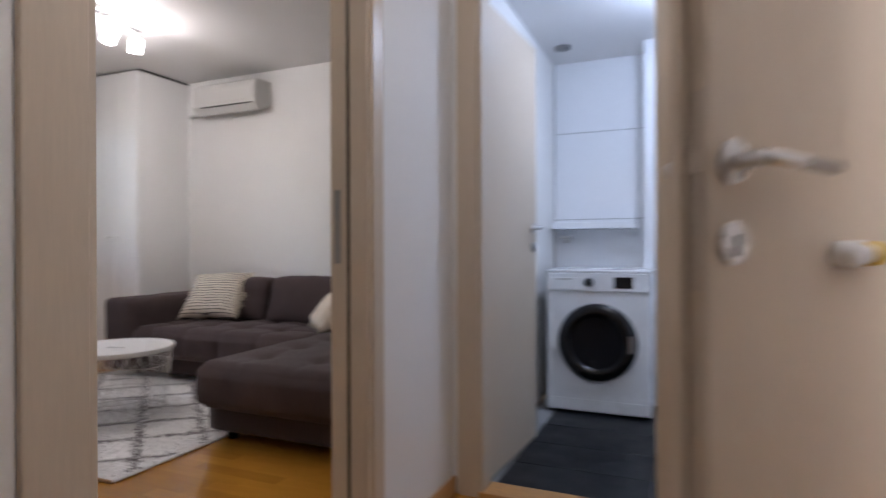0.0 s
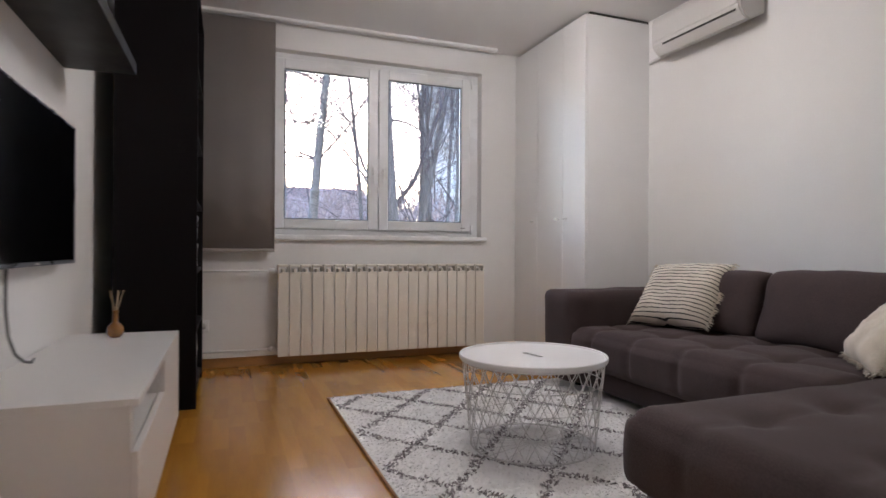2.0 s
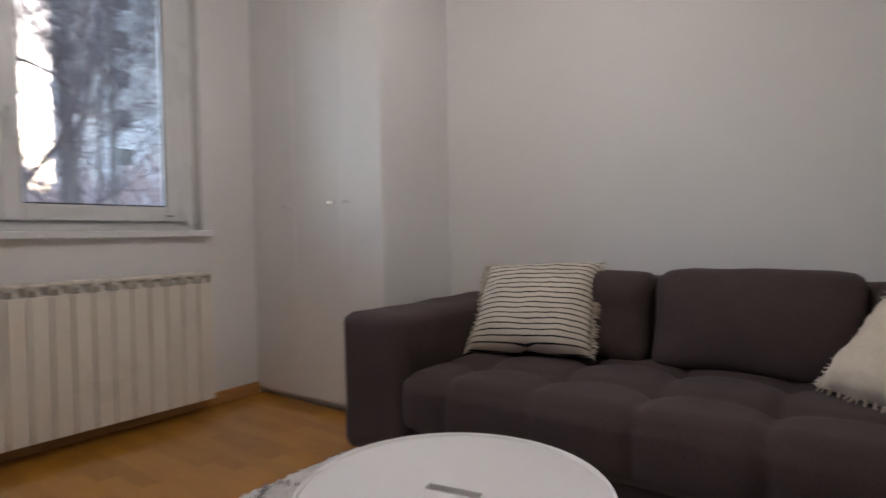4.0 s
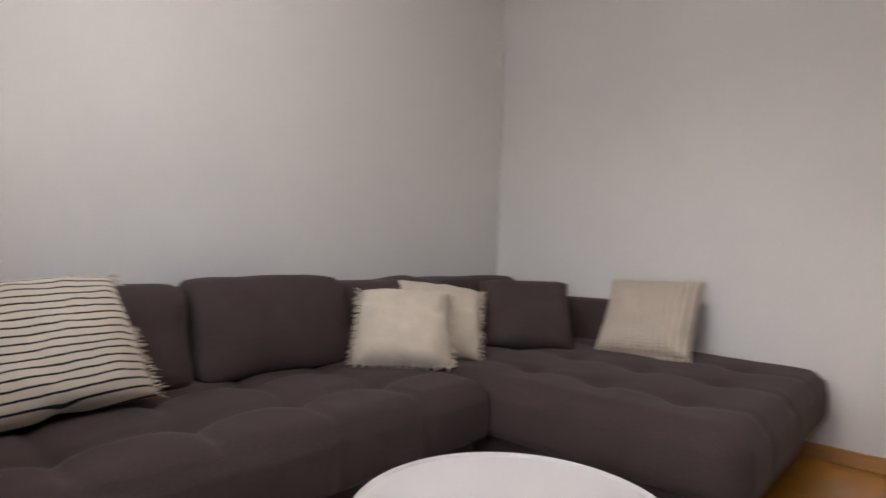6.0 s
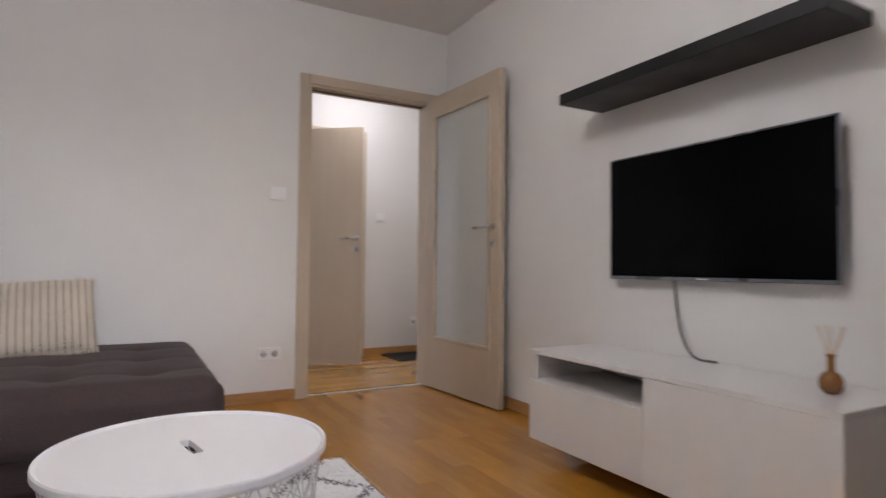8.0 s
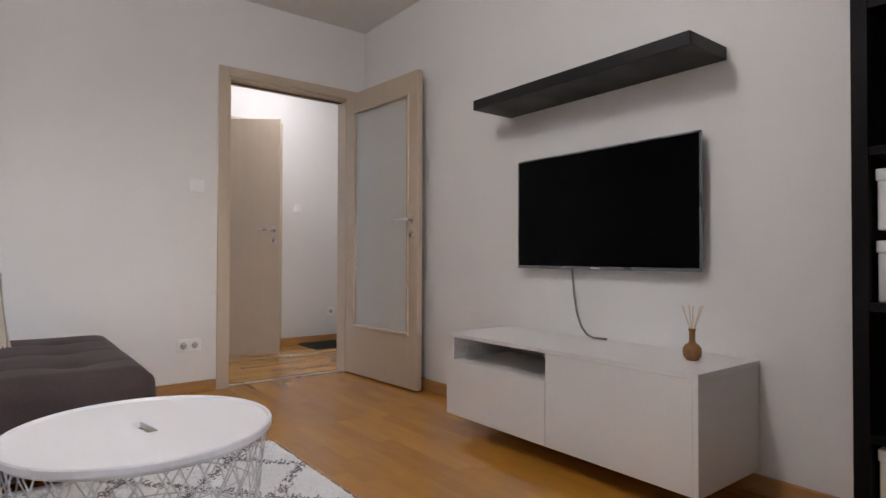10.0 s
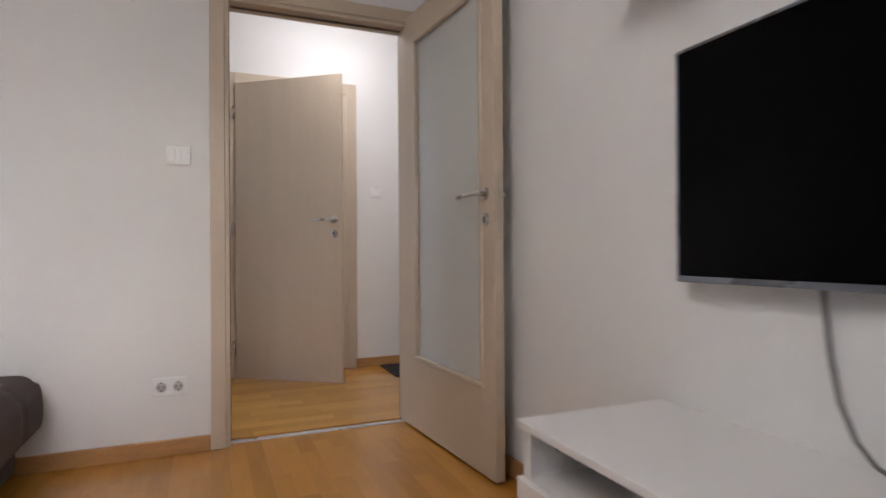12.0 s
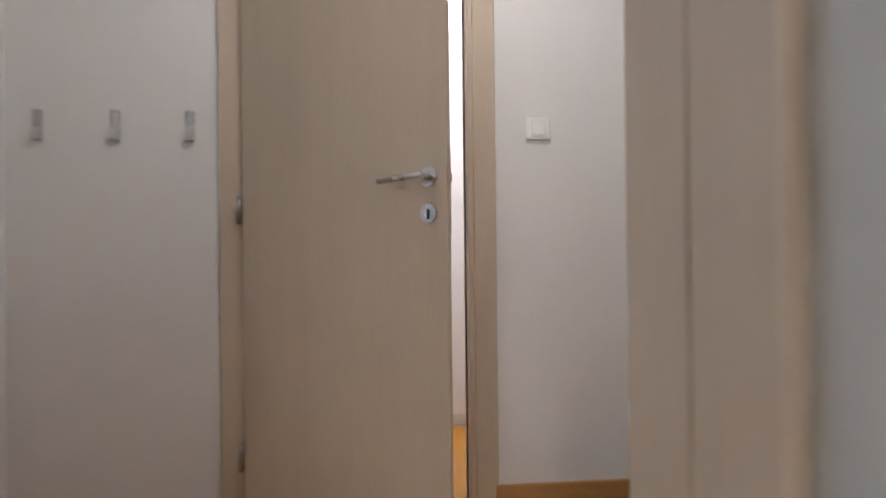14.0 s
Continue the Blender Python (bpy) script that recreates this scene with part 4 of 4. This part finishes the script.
pillow("striped_cushion", (3.100, 2.862, .757), (3.180, 2.350, .776), .445, .17, STRIPE1, "cream cushion with thin black stripes and frayed fringe", (("l", 34), ("r", 34)), CREAM, 3, .016)
pillow("cream_cushion", (3.100, 1.385, .690), (2.830, 1.095, .680), .38, .16, CREAM, "plain cream cotton cushion with fringed sides", (("l", 30), ("r", 30), ("b", 14)), CREAM, 5, .010)
pillow("cream_cushion", (3.185, 1.115, .723), (2.876, .810, .672), .40, .15, CREAM, "cream cotton cushion leaning behind another one", (("l", 30), ("r", 30)), CREAM, 7)
pillow("taupe_cushion", (3.01, .655, .715), (2.670, .365, .712), .40, .16, SOFA, "taupe microfibre cushion in the sofa corner", (), None, 9)
pillow("striped_cushion", (2.486, .215, .730), (2.044, .180, .752), .42, .15, STRIPE3, "cream cushion with fine dashed stripes and fringe", (("t", 34), ("b", 34)), CREAM, 11)

# ---- rug ----


def rug():
    x0, x1, y0, y1 = 1.065, 2.68, 1.205, 3.20
    r = thing("rug", (1.9, 2.2, 0), "cream shaggy rug with a charcoal diamond lattice", "rug")
    for xb in (x0 - .002, x1 - .008):
        part("binding", bm_box((xb, y0 + .01, .001), (xb + .010, y1 - .01, .014), .003), BINDING, r, "tan woven edge binding")
    part("backing", bm_box((x0 + .01, y0 + .01, .001), (x1 - .01, y1 - .01, .010), .002), RUGW, r)
    rnd = random.Random(4)
    verts, faces, idx = [], [], []
    step = .0092
    nx, ny = int((x1 - x0) / step), int((y1 - y0) / step)
    for i in range(nx):
        for j in range(ny):
            x, y = x0 + (i + rnd.random()) * step, y0 + (j + rnd.random()) * step
            if x > 2.50 and y > 1.3 or y < 1.27 and x > 1.66 or min(x - x0, x1 - x) < .012:
                continue
            wob = .016 * noise.noise(Vector((x * 9, y * 9, 0)))
            u, v = (x - 1.092) / .396 + (y - 2.974) / .462 + wob * 2, (x - 1.092) / .396 - (y - 2.974) / .462 + wob * 2
            d = min(abs(u - round(u)), abs(v - round(v)))
            dark = d < .057 + rnd.uniform(-.03, .03) and min(x - x0, x1 - x) > .022 and min(y - y0, y1 - y) > .02 and rnd.random() < .80 + .9 * noise.noise(Vector((x * 38, y * 38, 3)))
            hgt = rnd.uniform(.003, .006) + (.003 if dark else 0)
            a = rnd.uniform(0, 6.283)
            lx, ly = rnd.uniform(-.018, .018), rnd.uniform(-.018, .018)
            w = .0062
            c, s = math.cos(a) * w, math.sin(a) * w
            k = len(verts)
            verts += [(x - c, y - s, .008), (x + c, y + s, .008), (x + c * .6 + lx, y + s * .6 + ly, .008 + hgt), (x - c * .6 + lx, y - s * .6 + ly, .008 + hgt)]
            faces.append((k, k + 1, k + 2, k + 3))
            idx.append(1 if dark else 0)
    me = bpy.data.meshes.new("pile")
    me.from_pydata(verts, [], faces)
    me.materials.append(RUGW)
    me.materials.append(RUGD)
    me.polygons.foreach_set("material_index", idx)
    ob = tagged(new("pile", me), kind="stuff")
    ob.parent = r
    ob.matrix_parent_inverse = world_of(r).inverted()


rug()

# ---- wire table ----


def wire_table():
    cx, cy, z = 1.751, 2.100, .397
    base = .022
    t = thing("wire_table", (cx, cy, base), "round white side table with a wire basket base", "table")
    R = .313
    # top with a rounded rim and a slot
    ang = math.radians(11)
    bm = bm_turn([(.075, -.012), (R - .004, -.012), (R, -.008), (R, .006), (R - .003, .010), (R - .008, .008), (R - .012, .003), (.075, .003)], (cx, cy, z), 64)
    bmesh.ops.delete(bm, geom=[f for f in bm.faces if len(f.verts) > 4], context="FACES")
    # fill the middle round a rounded slot
    def ring(zz):
        return sorted([v for v in bm.verts if abs(v.co.z - z - zz) < 1e-4 and math.hypot(v.co.x - cx, v.co.y - cy) < .085], key=lambda v: math.atan2(v.co.y - cy, v.co.x - cx) % (2 * math.pi))
    up, lo = ring(.003), ring(-.012)
    def slot(zz):
        out = []
        for v in up:
            a = math.atan2(v.co.y - cy, v.co.x - cx)
            q = a - ang - math.pi / 2
            ca, sa = math.cos(q), math.sin(q)
            k = min(.058 / max(abs(ca), 1e-6), .0135 / max(abs(sa), 1e-6))
            out.append(bm.verts.new((cx + k * math.cos(a), cy + k * math.sin(a), z + zz)))
        return out
    s1, s2 = slot(.003), slot(-.012)
    n = len(up)
    for A, B in ((up, s1), (s1, s2), (s2, lo)):
        for k in range(n):
            bm.faces.new((A[k], A[(k + 1) % n], B[(k + 1) % n], B[k]))
    bmesh.ops.recalc_face_normals(bm, faces=bm.faces[:])
    part("tabletop", bm, TABLEW, t)
    rt, rb, zt, zb = .300, .262, z - .016, base + .004

    def circ(rr, zz):
        return [(cx + rr * math.cos(2 * math.pi * k / 48), cy + rr * math.sin(2 * math.pi * k / 48), zz) for k in range(49)]
    part("rim_ring", bm_tube(circ(rt, zt), .0035, 6), WIRE, t, "white steel ring", True)
    part("foot_ring", bm_tube(circ(rb, zb), .0035, 6), WIRE, t, "white steel ring", True)
    for f in (.27, .52, .77):
        part("hoop", bm_tube(circ(rb + (rt - rb) * f, zb + (zt - zb) * f), .0019, 5), WIRE, t, "thin white wire hoop", True)
    n = 26
    for k in range(n):
        for turn in (2.75 / n, -2.75 / n):
            a0 = 2 * math.pi * k / n
            pts = []
            for q in range(7):
                f = q / 6
                a = a0 + turn * 2 * math.pi * f
                rr = rb + (rt - rb) * f
                pts.append((cx + rr * math.cos(a), cy + rr * math.sin(a), zb + (zt - zb) * f))
            part("wire", bm_tube(pts, .0019, 5), WIRE, t)
    for k in range(10):
        a = math.pi * k / 10
        part("floor_wire", bm_tube([(cx - rb * math.cos(a), cy - rb * math.sin(a), zb - .001), (cx + rb * math.cos(a), cy + rb * math.sin(a), zb - .001)], .0014, 4), WIRE, t)


wire_table()

# ---- bathroom ----


def washer():
    xf, y0, y1, z0, z1 = 2.835, -.795, -.205, .012, .845
    w = thing("washing_machine", (3.08, -.5, 0), "white front-loading washing machine with a black door", "washing machine")
    part("body", bm_box((xf, y0, z0), (3.40, y1, z1 - .018), .010), WASHW, w)
    part("top", bm_box((xf - .004, y0 - .002, z1 - .018), (3.40, y1 + .002, z1), .006), WASHW, w)
    part("control_panel", bm_box((xf - .010, y0 + .004, z1 - .125), (xf + .002, y1 - .004, z1 - .020), .004), WASHW, w)
    part("drawer", bm_box((xf - .014, y1 - .19, z1 - .115), (xf - .008, y1 - .015, z1 - .045), .003), WASHW, w, "detergent drawer")
    part("dial", bm_cyl((xf - .010, -.455, z1 - .072), (xf - .034, -.455, z1 - .072), .026, .023, 24), GLOSSB, w, "dark program dial", True)
    part("display", bm_box((xf - .0125, -.70, z1 - .105), (xf - .009, -.595, z1 - .040), .002), GLOSSB, w, "black display")
    part("brand_mark", bm_box((xf - .0145, y1 - .15, z1 - .060), (xf - .0138, y1 - .06, z1 - .050)), SLOT, w, "grey maker's mark")
    cy, cz = -.50, .425
    n = 48
    def ringmesh(prof):
        bm = bmesh.new()
        rings = []
        for r, dx in prof:
            rings.append([bm.verts.new((xf - dx, cy + r * math.cos(2 * math.pi * k / n), cz + r * math.sin(2 * math.pi * k / n))) for k in range(n)])
        for u, v in zip(rings, rings[1:] + rings[:1]):
            for k in range(n):
                bm.faces.new((u[k], u[(k + 1) % n], v[(k + 1) % n], v[k]))
        bmesh.ops.recalc_face_normals(bm, faces=bm.faces[:])
        return bm
    door = part("porthole_door", ringmesh([(.225, 0), (.225, .020), (.215, .036), (.175, .042), (.150, .034), (.150, .0)]), GLOSSB, w, "black plastic ring", True)
    bm = bmesh.new()
    rings = []
    for r, dx in ((.152, .026), (.12, .022), (.07, .016), (.02, .014)):
        rings.append([bm.verts.new((xf - dx, cy + r * math.cos(2 * math.pi * k / n), cz + r * math.sin(2 * math.pi * k / n))) for k in range(n)])
    for u, v in zip(rings, rings[1:]):
        for k in range(n):
            bm.faces.new((u[k], u[(k + 1) % n], v[(k + 1) % n], v[k]))
    bm.faces.new(rings[-1])
    part("porthole", bm, PORT, door, "dark glass bowl", True)
    part("door_grip", bm_box((xf - .044, cy - .205, cz - .05), (xf - .034, cy - .178, cz + .05), .004), DARKSTEEL, door, "door grip")
    part("kick_strip", bm_box((xf - .003, y0 + .01, z0 + .01), (xf + .002, y1 - .01, z0 + .075), .002), WASHW, w)
    for y in (y0 + .06, y1 - .06):
        part("foot", bm_cyl((xf + .06, y, 0), (xf + .06, y, .02), .02, n=14), RUBBER, w)


washer()
bs = thing("bath_shelf", (3.36, -.41, 1.12), "plain white shelf above the washing machine", "shelf")
part("board", bm_box((3.27, -.690, 1.10), (3.438, -.135, 1.145), .004), WASHW, bs)
tp = thing("wall_tap", (3.42, -.22, 1.0), "small chrome appliance tap on the tiles", "tap")
part("tap_body", bm_cyl((3.44, -.22, 1.02), (3.36, -.22, 1.02), .012, n=14), STEEL, tp, "", True)
part("tap_knob", bm_cyl((3.372, -.255, 1.045), (3.372, -.185, 1.045), .010, n=12), STEEL, tp, "", True)
bn = thing("waste_bin", (2.30, -.93, 0), "small white plastic bathroom bin", "bin")
bm = bm_soft((2.22, -1.03, -.001), (2.40, -.845, .22), .02, .03)
part("bin_body", bm, WHITEPL, bn, "", True)
vent = thing("ceiling_spot", (3.2, -.17, 2.25), "small dark recessed spot in the bathroom ceiling", "lamp")
part("spot_ring", bm_cyl((3.10, -.25, 2.246), (3.10, -.25, 2.262), .05, n=24), DARKSTEEL, vent, "", True)
bt = thing("bath_lamp", (2.35, -.95, 2.26), "flat lit bathroom ceiling lamp", "ceiling lamp")
part("lamp_disc", bm_cyl((2.35, -.95, 2.215), (2.35, -.95, 2.26), .14, .15, 32), glow("lit_bath_lamp", (.80, .90, 1.0), 4), bt, "", True)

# next room: white wardrobe seen through the gap
nw = thing("white_wardrobe", (.4, -2.6, 0), "white wardrobe with framed doors in the next room", "wardrobe")
part("carcass", bm_box((-.9, -2.95, .0), (1.5, -2.37, 2.3)), WARDR, nw)
for k in range(4):
    d = part("door", bm_box((-.9 + .6 * k + .002, -2.37, .06), (-.9 + .6 * k + .598, -2.35, 2.28), .003), WARDR, nw)
    part("knob", bm_cyl((-.9 + .6 * k + (.55 if k % 2 == 0 else .05), -2.35, 1.05), (-.9 + .6 * k + (.55 if k % 2 == 0 else .05), -2.325, 1.05), .012, n=12), STEEL, d)

# ---- outside ----
structure("ground", bm_box((-400, WINY + .3, -4.0), (400, 700, -3.2)), GRASS, "winter lawn and ground below the window", "ground")
structure("facade", bm_boxes([((-6, WINY + .30, -3.2), (WX0, WINY + .36, 6)), ((WX1, WINY + .30, -3.2), (9, WINY + .36, 6)), ((WX0, WINY + .30, -3.2), (WX1, WINY + .36, WZ0 - .02)), ((WX0, WINY + .30, WZ1), (WX1, WINY + .36, 6))]),
          FACADE, "rendered outer face of the apartment house", "facade")


def tree(at, height, lean, seed, bark, thick, levels=5, droop=.0, label="bare winter tree with many thin branches"):
    rnd = random.Random(seed)
    t = thing("tree", at, label, "tree", "bare trees outside the window")
    trunk, crown = bmesh.new(), bmesh.new()

    def grow(p, d, length, r, level):
        bm = trunk if level == 0 else crown
        n = 6 if level == 0 else 8 if level < 3 else 4
        pts, rs = [p.copy()], [r]
        q, dd = p.copy(), d.copy()
        kinks = []
        for k in range(n):
            dd = (dd + Vector((rnd.uniform(-1, 1), rnd.uniform(-1, 1), rnd.uniform(-.5, .9))) * (.035 if level == 0 else .20)).normalized()
            if level:
                dd = (dd + Vector((0, 0, -droop * k))).normalized()
            q = q + dd * length / n
            q.y = max(q.y, 6.0)
            pts.append(q.copy())
            rs.append(max(.003, r * (1 - .55 * (k + 1) / n)))
            kinks.append((q.copy(), dd.copy(), rs[-1]))
        bm_tube(pts, rs, 8 if level == 0 else 5 if level < 3 else 3, bm)
        if level >= levels:
            return
        kids = (12, 5, 5, 4, 3)[min(level, 4)]
        for c in range(kids):
            kq, kd, kr = kinks[min(n - 1, int(rnd.uniform(.35 if level == 0 else .1, 1) * n))]
            side = Vector((rnd.uniform(-1, 1), rnd.uniform(-1, 1), rnd.uniform(-.25, .7))).normalized()
            grow(kq, (kd * .55 + side).normalized(), length * rnd.uniform(.42, .68), kr * (rnd.uniform(.16, .30) if level == 0 else rnd.uniform(.40, .62)), level + 1)
    grow(Vector(at), Vector(lean).normalized(), height * .62, thick, 0)
    part("trunk", trunk, bark, t, "", True)
    part("crown", crown, TWIG, t, "bare twigs")


PALE = "pale-barked bare tree leaning slightly"
tree((1.61, 11, -3.2), 14, (.12, 0, 1), 16, BARKP, .13, 5, .04, PALE)
tree((2.0, 18, -3.2), 18, (.06, 0, 1), 18, BARKP, .18, 4, .03, PALE)
tree((3.08, 9, -3.2), 15, (.022, 0, 1), 3, BARK, .19, 5, .055, "thick brown-grey bare tree with drooping arched branches")
for seed, (x, y, lx, th) in enumerate(((3.82, 12, .19, .085), (4.40, 12.2, .08, .08), (4.87, 12.6, -.02, .075), (5.4, 12.4, -.12, .07), (4.6, 14, .14, .07))):
    tree((x, y, -3.2), 14, (lx, 0, 1), seed + 31, BARK, th, 4, .03, "slender bare stem of a clump of young trees")
tree((3.45, 12.5, -3.2), 13, (-.01, 0, 1), 27, BARK, .07, 5, .07)
tree((8.26, 20, -3.2), 17, (0, 0, 1), 41, BARK, .11, 4)
tree((8.78, 20.4, -3.2), 18, (.01, 0, 1), 42, BARKP, .17, 4, .0, PALE)
tree((6.6, 17, -3.2), 15, (.03, 0, 1), 43, BARK, .09, 4, .05)
tree((-2.5, 20, -3.2), 14, (.02, 0, 1), 19, BARK, .16, 4)


def brush(name, label, cat, seed, count, x0, x1, y0, y1, top, wide, tall, material):
    """A thicket of thin upright blades, densest near the ground."""
    rnd = random.Random(seed)
    verts, faces = [], []
    for k in range(count):
        x, y = rnd.uniform(x0, x1), rnd.uniform(y0, y1)
        z = -3.3 + rnd.random() ** 1.4 * (top + .35 * top * noise.noise(Vector((x * .2, y * .2, seed))))
        a = rnd.uniform(0, 6.28)
        w, h = rnd.uniform(*wide), rnd.uniform(*tall)
        i = len(verts)
        verts += [(x - w * math.cos(a), y - w * math.sin(a), z), (x + w * math.cos(a), y + w * math.sin(a), z), (x + rnd.uniform(-.6, .6) * h, y + rnd.uniform(-.4, .4), z + h)]
        faces.append((i, i + 1, i + 2))
    me = bpy.data.meshes.new(name)
    me.from_pydata(verts, [], faces)
    me.materials.append(material)
    tagged(new(name, me), label, cat, kind="stuff")


brush("shrubs", "reddish-brown leafless shrubs behind the trees", "shrubs", 21, 26000, -14, 26, 24, 36, 6.6, (.03, .09), (.5, 1.6), HEDGE)
brush("far_woods", "hazy grey-brown bare woods in the distance", "woods", 22, 9000, -40, 80, 70, 90, 9.0, (.10, .35), (1.5, 4.0), HEDGE)


def house(x0, x1, y, eave, roofh, cols, floors, label):
    h = thing("house", ((x0 + x1) / 2, y, -3.2), label, "house")
    part("wall", bm_box((x0, y, -3.2), (x1, y + 9, eave)), HOUSEW, h)
    bm = bmesh.new()
    v = [bm.verts.new(p) for p in ((x0 - .4, y - .4, eave), (x1 + .4, y - .4, eave), (x1 + .4, y + 9.4, eave), (x0 - .4, y + 9.4, eave), (x0 - .4, y + 4.5, eave + roofh), (x1 + .4, y + 4.5, eave + roofh))]
    for f in ((0, 1, 5, 4), (2, 3, 4, 5), (0, 4, 3), (1, 2, 5), (3, 2, 1, 0)):
        bm.faces.new([v[k] for k in f])
    part("roof", bm, ROOF, h)
    for i in range(cols):
        for j in range(floors):
            cx, cz = x0 + (i + .5) * (x1 - x0) / cols, -3.2 + 1.7 + j * 2.9
            f = part("window", bm_boxes([((cx - .62, y - .05, cz - .72), (cx - .55, y, cz + .72)), ((cx + .55, y - .05, cz - .72), (cx + .62, y, cz + .72)), ((cx - .55, y - .05, cz + .65), (cx + .55, y, cz + .72)), ((cx - .55, y - .05, cz - .72), (cx + .55, y, cz - .65))]), WHITEPL, h)
            part("pane", bm_box((cx - .55, y - .02, cz - .65), (cx + .55, y - .004, cz + .65)), DARKGL, f)


house(-9, 11.5, 45, 3.0, 3.2, 6, 2, "low pale house with a clay roof behind the shrubs")
house(19, 40, 46, 26, 1.0, 6, 9, "pale apartment house seen through the bare trees")

# ---- floor strips and tiles ----


def strips(parent, x0, x1, y0, y1, along, near, material, rest, seed):
    """Oak strips .07 wide; those in the stretch near (a function) are parts, the others one joined part."""
    rnd = random.Random(seed)
    wd, gap, ln = .0715, .00006, .46
    meshes = {}
    verts, faces = [], []

    def cut(length):
        key = round(length, 4)
        if key not in meshes:
            a, b = (length / 2 - gap, wd / 2 - gap) if along == "x" else (wd / 2 - gap, length / 2 - gap)
            c, e = .00003, .0006
            v = [(-a, -b, -.007), (a, -b, -.007), (a, b, -.007), (-a, b, -.007), (-a, -b, -c), (a, -b, -c), (a, b, -c), (-a, b, -c),
                 (-a + e, -b + e, 0), (a - e, -b + e, 0), (a - e, b - e, 0), (-a + e, b - e, 0)]
            f = [(0, 1, 5, 4), (1, 2, 6, 5), (2, 3, 7, 6), (3, 0, 4, 7), (4, 5, 9, 8), (5, 6, 10, 9), (6, 7, 11, 10), (7, 4, 8, 11), (8, 9, 10, 11)]
            me = bpy.data.meshes.new("strip")
            me.from_pydata(v, [], f)
            me.materials.append(material)
            meshes[key] = (me, v, f)
        return meshes[key]
    lo, hi = (y0, y1) if along == "x" else (x0, x1)
    s0, s1 = (x0, x1) if along == "x" else (y0, y1)
    k = 0
    n = int((hi - lo) / wd)
    for r in range(n + 1):
        c = lo + (r + .5) * wd
        if c + wd / 2 > hi + .03:
            continue
        p = s0 - [0, .15, .31, .07, .23, .38][r % 6] - rnd.choice((0, .04, .08))
        while p < s1:
            q = p + rnd.choice((.40, .46, .46, .52))
            a, b = max(p, s0), min(q, s1)
            p = q
            if b - a < .02:
                continue
            me, v, f = cut(b - a)
            at = ((a + b) / 2, c, 0) if along == "x" else (c, (a + b) / 2, 0)
            if near(*at[:2]) and k < 300:
                o = new("strip", me)
                o.location = at
                o.parent = parent
                k += 1
            else:
                i = len(verts)
                verts += [(u[0] + at[0], u[1] + at[1], u[2]) for u in v]
                faces += [tuple(j + i for j in g) for g in f]
    if verts:
        me = bpy.data.meshes.new("strips")
        me.from_pydata(verts, [], faces)
        me.materials.append(rest)
        o = tagged(new("strips", me), kind="stuff")
        o.parent = parent


strips(floor_l, TVX, SOX, -.044, WINY, "y", lambda x, y: x < 1.62 and y < 3.9 and not (x > 1.1 and 1.25 < y < 3.15), OAK, OAKS, 1)
strips(floor_h, HALX, BAX + .05, HALY, -.076, "x", lambda x, y: x > -1.1, OAKX, OAKX, 2)


def tiles(parent, origin, du, dv, nu, nv, size_u, size_v, normal, material, name="tile"):
    gap = .002
    me = bpy.data.meshes.new(name)
    o0, u, v, n = Vector(origin), Vector(du), Vector(dv), Vector(normal)
    c = .0012
    pts = [u * gap + v * gap, u * (size_u - gap) + v * gap, u * (size_u - gap) + v * (size_v - gap), u * gap + v * (size_v - gap)]
    ins = [u * (gap + c) + v * (gap + c), u * (size_u - gap - c) + v * (gap + c), u * (size_u - gap - c) + v * (size_v - gap - c), u * (gap + c) + v * (size_v - gap - c)]
    vs = [tuple(p) for p in pts] + [tuple(p + n * .006) for p in pts] + [tuple(p + n * .007) for p in ins]
    fs = [(0, 1, 5, 4), (1, 2, 6, 5), (2, 3, 7, 6), (3, 0, 4, 7), (4, 5, 9, 8), (5, 6, 10, 9), (6, 7, 11, 10), (7, 4, 8, 11), (8, 9, 10, 11)]
    if u.cross(v).dot(n) < 0:
        fs = [f[::-1] for f in fs]
    me.from_pydata(vs, [], fs)
    me.materials.append(material)
    for i in range(nu):
        for j in range(nv):
            o = new(name, me)
            o.location = o0 + u * size_u * i + v * size_v * j
            o.parent = parent


tiles(bpy.data.objects["floor_bath"], (BAX + .115, -2.05, -.008), (1, 0, 0), (0, 1, 0), 6, 3, .30, .60, (0, 0, 1), TILED)
tiles(bpy.data.objects["wall_bath_back"], (3.45, -.735, -.03), (0, 1, 0), (0, 0, 1), 1, 4, .61, .60, (-1, 0, 0), TILEW)
